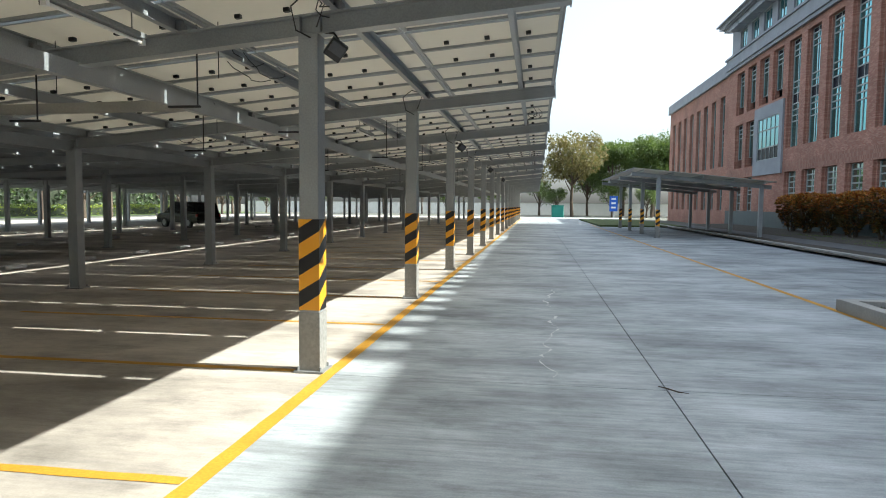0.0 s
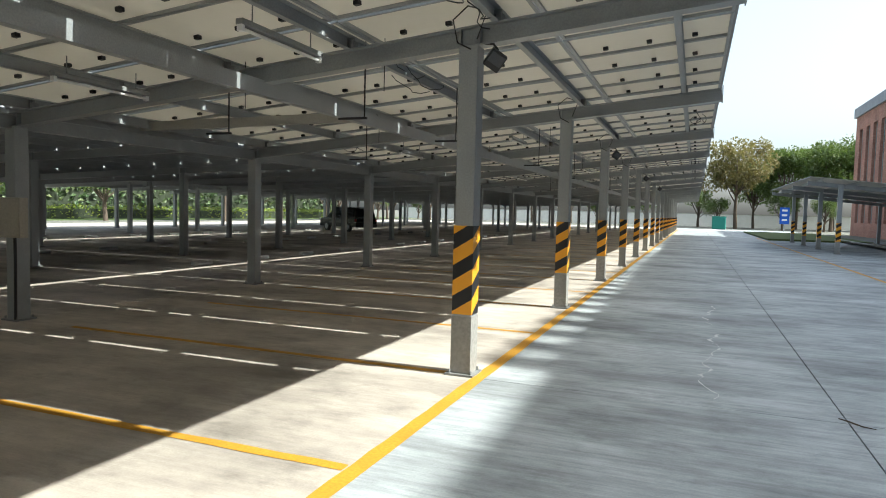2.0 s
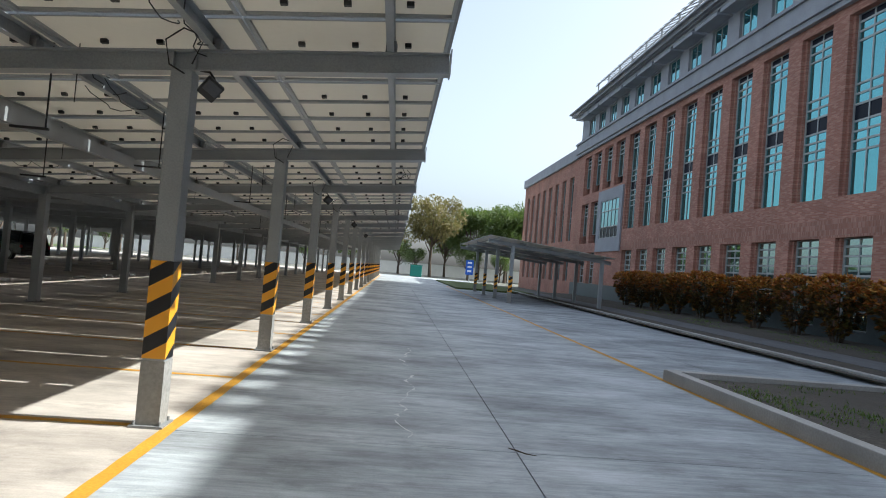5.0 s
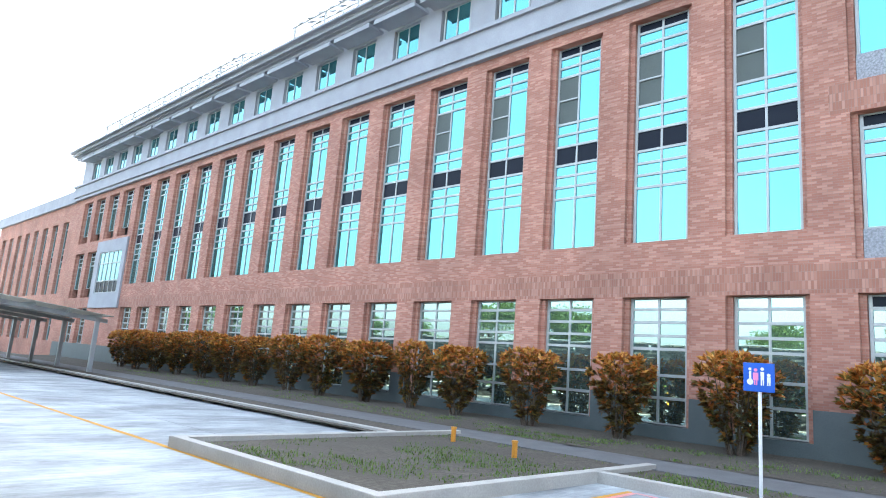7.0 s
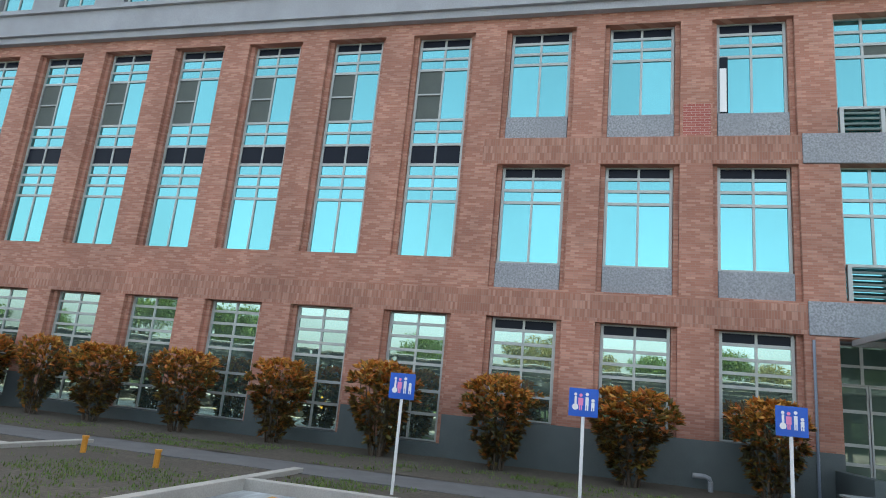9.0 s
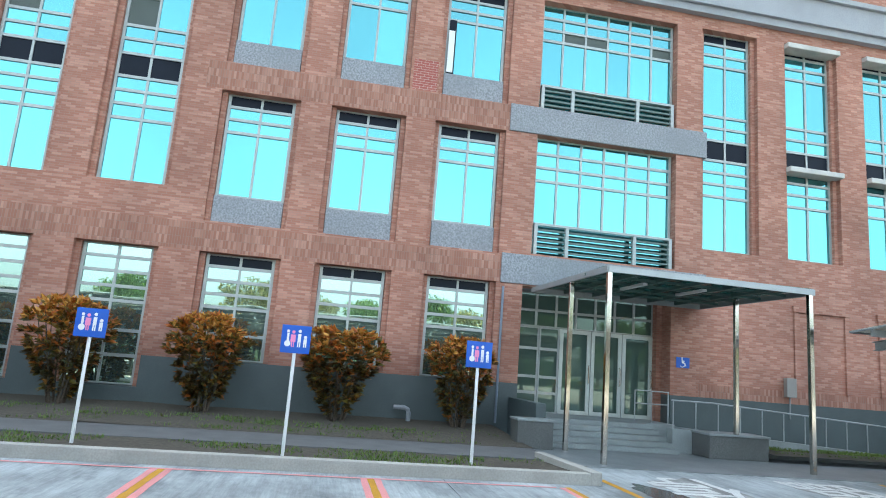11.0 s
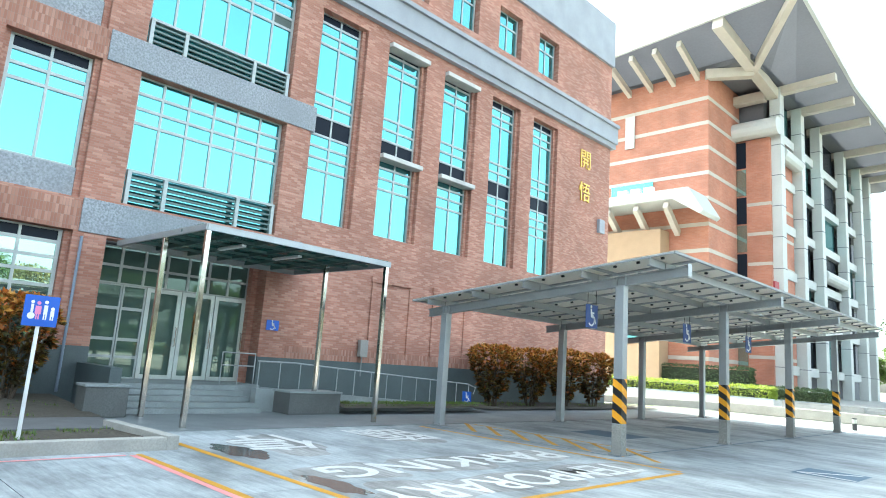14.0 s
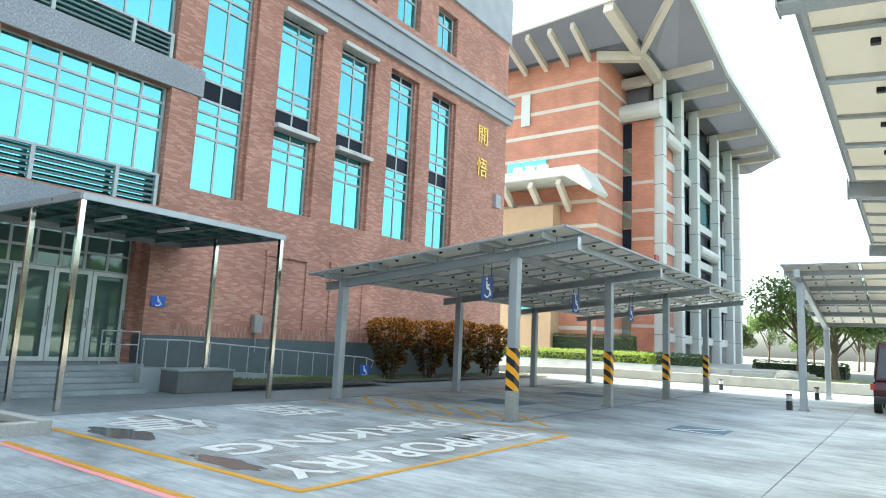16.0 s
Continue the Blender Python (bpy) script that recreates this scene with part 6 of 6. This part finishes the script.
bm = bmesh.new()
tube(bm, [(0, -0.15, -0.05), (0, -0.15, 0.3), (0, -0.12, 0.38), (0, -0.03, 0.42), (0, 0.25, 0.42)], 0.06, 10)
part("bend", bm, mat("grey_pvc", (0.28, 0.30, 0.33), 0.5), pipe)
down = thing("downpipe", "thin grey-blue downpipe beside the entrance", "pipe", pose(17, -5.0, 0, 0, 0, 0.2))
bm = bmesh.new()
tube(bm, [(-0.05, 0, 0.3), (-0.05, 0, 4.0)], 0.035, 8)
part("pipe", bm, mat("blue_grey_pvc", (0.22, 0.26, 0.33), 0.5), down)
boll = thing("path_light", "short black bollard light with a clear band", "lamp", pose(2.87, -22.9, 0), group="bollard lights")
bm = bmesh.new()
tube(bm, [(0, 0, 0), (0, 0, 0.28)], 0.09, 14)
part("base", bm, BLACK, boll)
bm = bmesh.new()
tube(bm, [(0, 0, 0.28), (0, 0, 0.44)], 0.08, 14)
part("lens", bm, mat("clear_band", (0.5, 0.5, 0.45), 0.2), boll)
bm = bmesh.new()
tube(bm, [(0, 0, 0.44), (0, 0, 0.49)], 0.095, 14)
part("cap", bm, BLACK, boll)
for x, y in ((2.83, -29.8), (6.7, -31.4)):
    copy_thing(boll, pose(x, y, 0))
cone = thing("traffic_cone", "orange traffic cone standing by the library planter", "cone", pose(15.2, -47.6, -0.01))
bm = bmesh.new()
tube(bm, [(0, 0, 0.03), (0, 0, 0.75)], [0.17, 0.03], 14)
part("cone", bm, mat("orange_cone", (0.75, 0.14, 0.03), 0.5), cone)
bm = bmesh.new()
box(bm, -0.2, 0.2, -0.2, 0.2, 0, 0.03)
part("foot", bm, mat("orange_foot", (0.7, 0.13, 0.03), 0.5), cone)
pst = thing("marker_post", "yellow and black striped marker post by the exit road", "post", pose(18.2, -44, -0.015))
bm = bmesh.new()
tube(bm, [(0, 0, 0), (0, 0, 1.0)], 0.07, 10)
part("post", bm, HAZARD, pst)
rock = thing("boulder", "pale rounded boulder on the grass island", "rock", pose(6.8, -50.5, 0.1))
bm = bmesh.new()
bmesh.ops.create_icosphere(bm, subdivisions=3, radius=0.8)
for v in bm.verts:
    v.co *= 1 + 0.25 * noise.noise(v.co * 1.6)
    v.co.z = max(-0.2, v.co.z * 0.75)
part("stone", bm, mat("boulder_stone", (0.36, 0.34, 0.30), 0.9, vary=0.3, bump=0.02), rock)
meter = thing("meter_box", "small grey meter box with a conduit on the brick wall", "box", pose(17, -13.9, 1.85, 0, 0, 0.2))
bm = bmesh.new()
box(bm, -0.16, 0, -0.16, 0.16, -0.28, 0.28)
bevelled(bm, 0.01)
part("case", bm, mat("meter_grey", (0.30, 0.28, 0.26), 0.5), meter)
bm = bmesh.new()
tube(bm, [(-0.06, 0, -0.28), (-0.06, 0, -0.9)], 0.02, 6)
part("conduit", bm, STEEL_D, meter)
# far end of the lane: blue parking board, green bin, pale wall
far = thing("parking_board", "tall blue parking board with white bars at the lane's end", "sign", pose(10.6, 92, 0))
bm = bmesh.new()
tube(bm, [(0, 0, -0.02), (0, 0, 3.2)], 0.06)
part("post", bm, STEEL, far)
bm = bmesh.new()
box(bm, -0.55, 0.55, -0.06, -0.02, 1.0, 3.1)
bd = part("board", bm, BLUE, far)
for z in (1.4, 2.0, 2.6):
    bm = bmesh.new()
    box(bm, -0.3, 0.3, -0.075, -0.061, z, z + 0.25)
    part("bar", bm, SIGNW, bd)
bn = thing("container", "green covered container by the trees", "container", pose(3.2, 100, -0.05))
bm = bmesh.new()
box(bm, -0.9, 0.9, -0.8, 0.8, 0, 1.7)
bevelled(bm, 0.1)
part("body", bm, mat("green_tarp", (0.02, 0.22, 0.18), 0.6), bn)
bm = bmesh.new()
box(bm, -0.95, 0.95, -0.85, 0.85, 1.7, 1.85)
part("lid", bm, mat("green_lid", (0.03, 0.26, 0.2), 0.6), bn)
wl = thing("site_wall", "long sunlit white wall beyond the lane", "wall")
bm = bmesh.new()
box(bm, -60, 40, 128, 128.3, -0.05, 2.2)
part("wall", bm, mat("white_wall_paint", (0.72, 0.72, 0.70), 0.8, vary=0.08), wl)
bm = bmesh.new()
box(bm, -60, 40, 127.95, 128.35, 2.2, 2.3)
part("coping", bm, KERB, wl)
# island with grass by the far carport
bm = bmesh.new()
box(bm, 5.2, 12, 54, 80, -0.05, 0.14)
structure("far_island", bm, mat("far_island_grass", (0.09, 0.12, 0.03), 0.95, vary=0.4, scale=2), "grassed kerbed island at the lane's end", "lawn")

# ---- concrete slabs of the road and the parking floor ----
bm = bmesh.new()
box(bm, -45, 12.3, -34, 92, -0.055, -0.012)
structure("joint_bed", bm, DARK, "dark filler below the slab joints", "ground")
road = thing("concrete_pavement", "pale broom-finished concrete slabs with narrow dark joints", "pavement", kind="structure")
XE = [-45, -37, -29, -19, -8.7, -1.92, 1.26, 6.6, 11.9]
YE = [5.92 + 8.2 * k for k in range(-5, 12)]
slab_mesh = {}
for a, b in zip(XE, XE[1:]):
    for c, d in zip(YE, YE[1:]):
        key = (a, b)
        if key not in slab_mesh:
            s = bmesh.new()
            w, l = b - a, d - c
            box(s, -w / 2 + 0.006, w / 2 - 0.006, -l / 2 + 0.006, l / 2 - 0.006, -0.01, 0.0)
            # slabs under the carports carry the warm light in their colour
            slab_mesh[key] = mesh_of("slab", s, CONC if b > 0 else CONC2)
        place("slab", slab_mesh[key], road, pose((a + b) / 2, (c + d) / 2, 0))
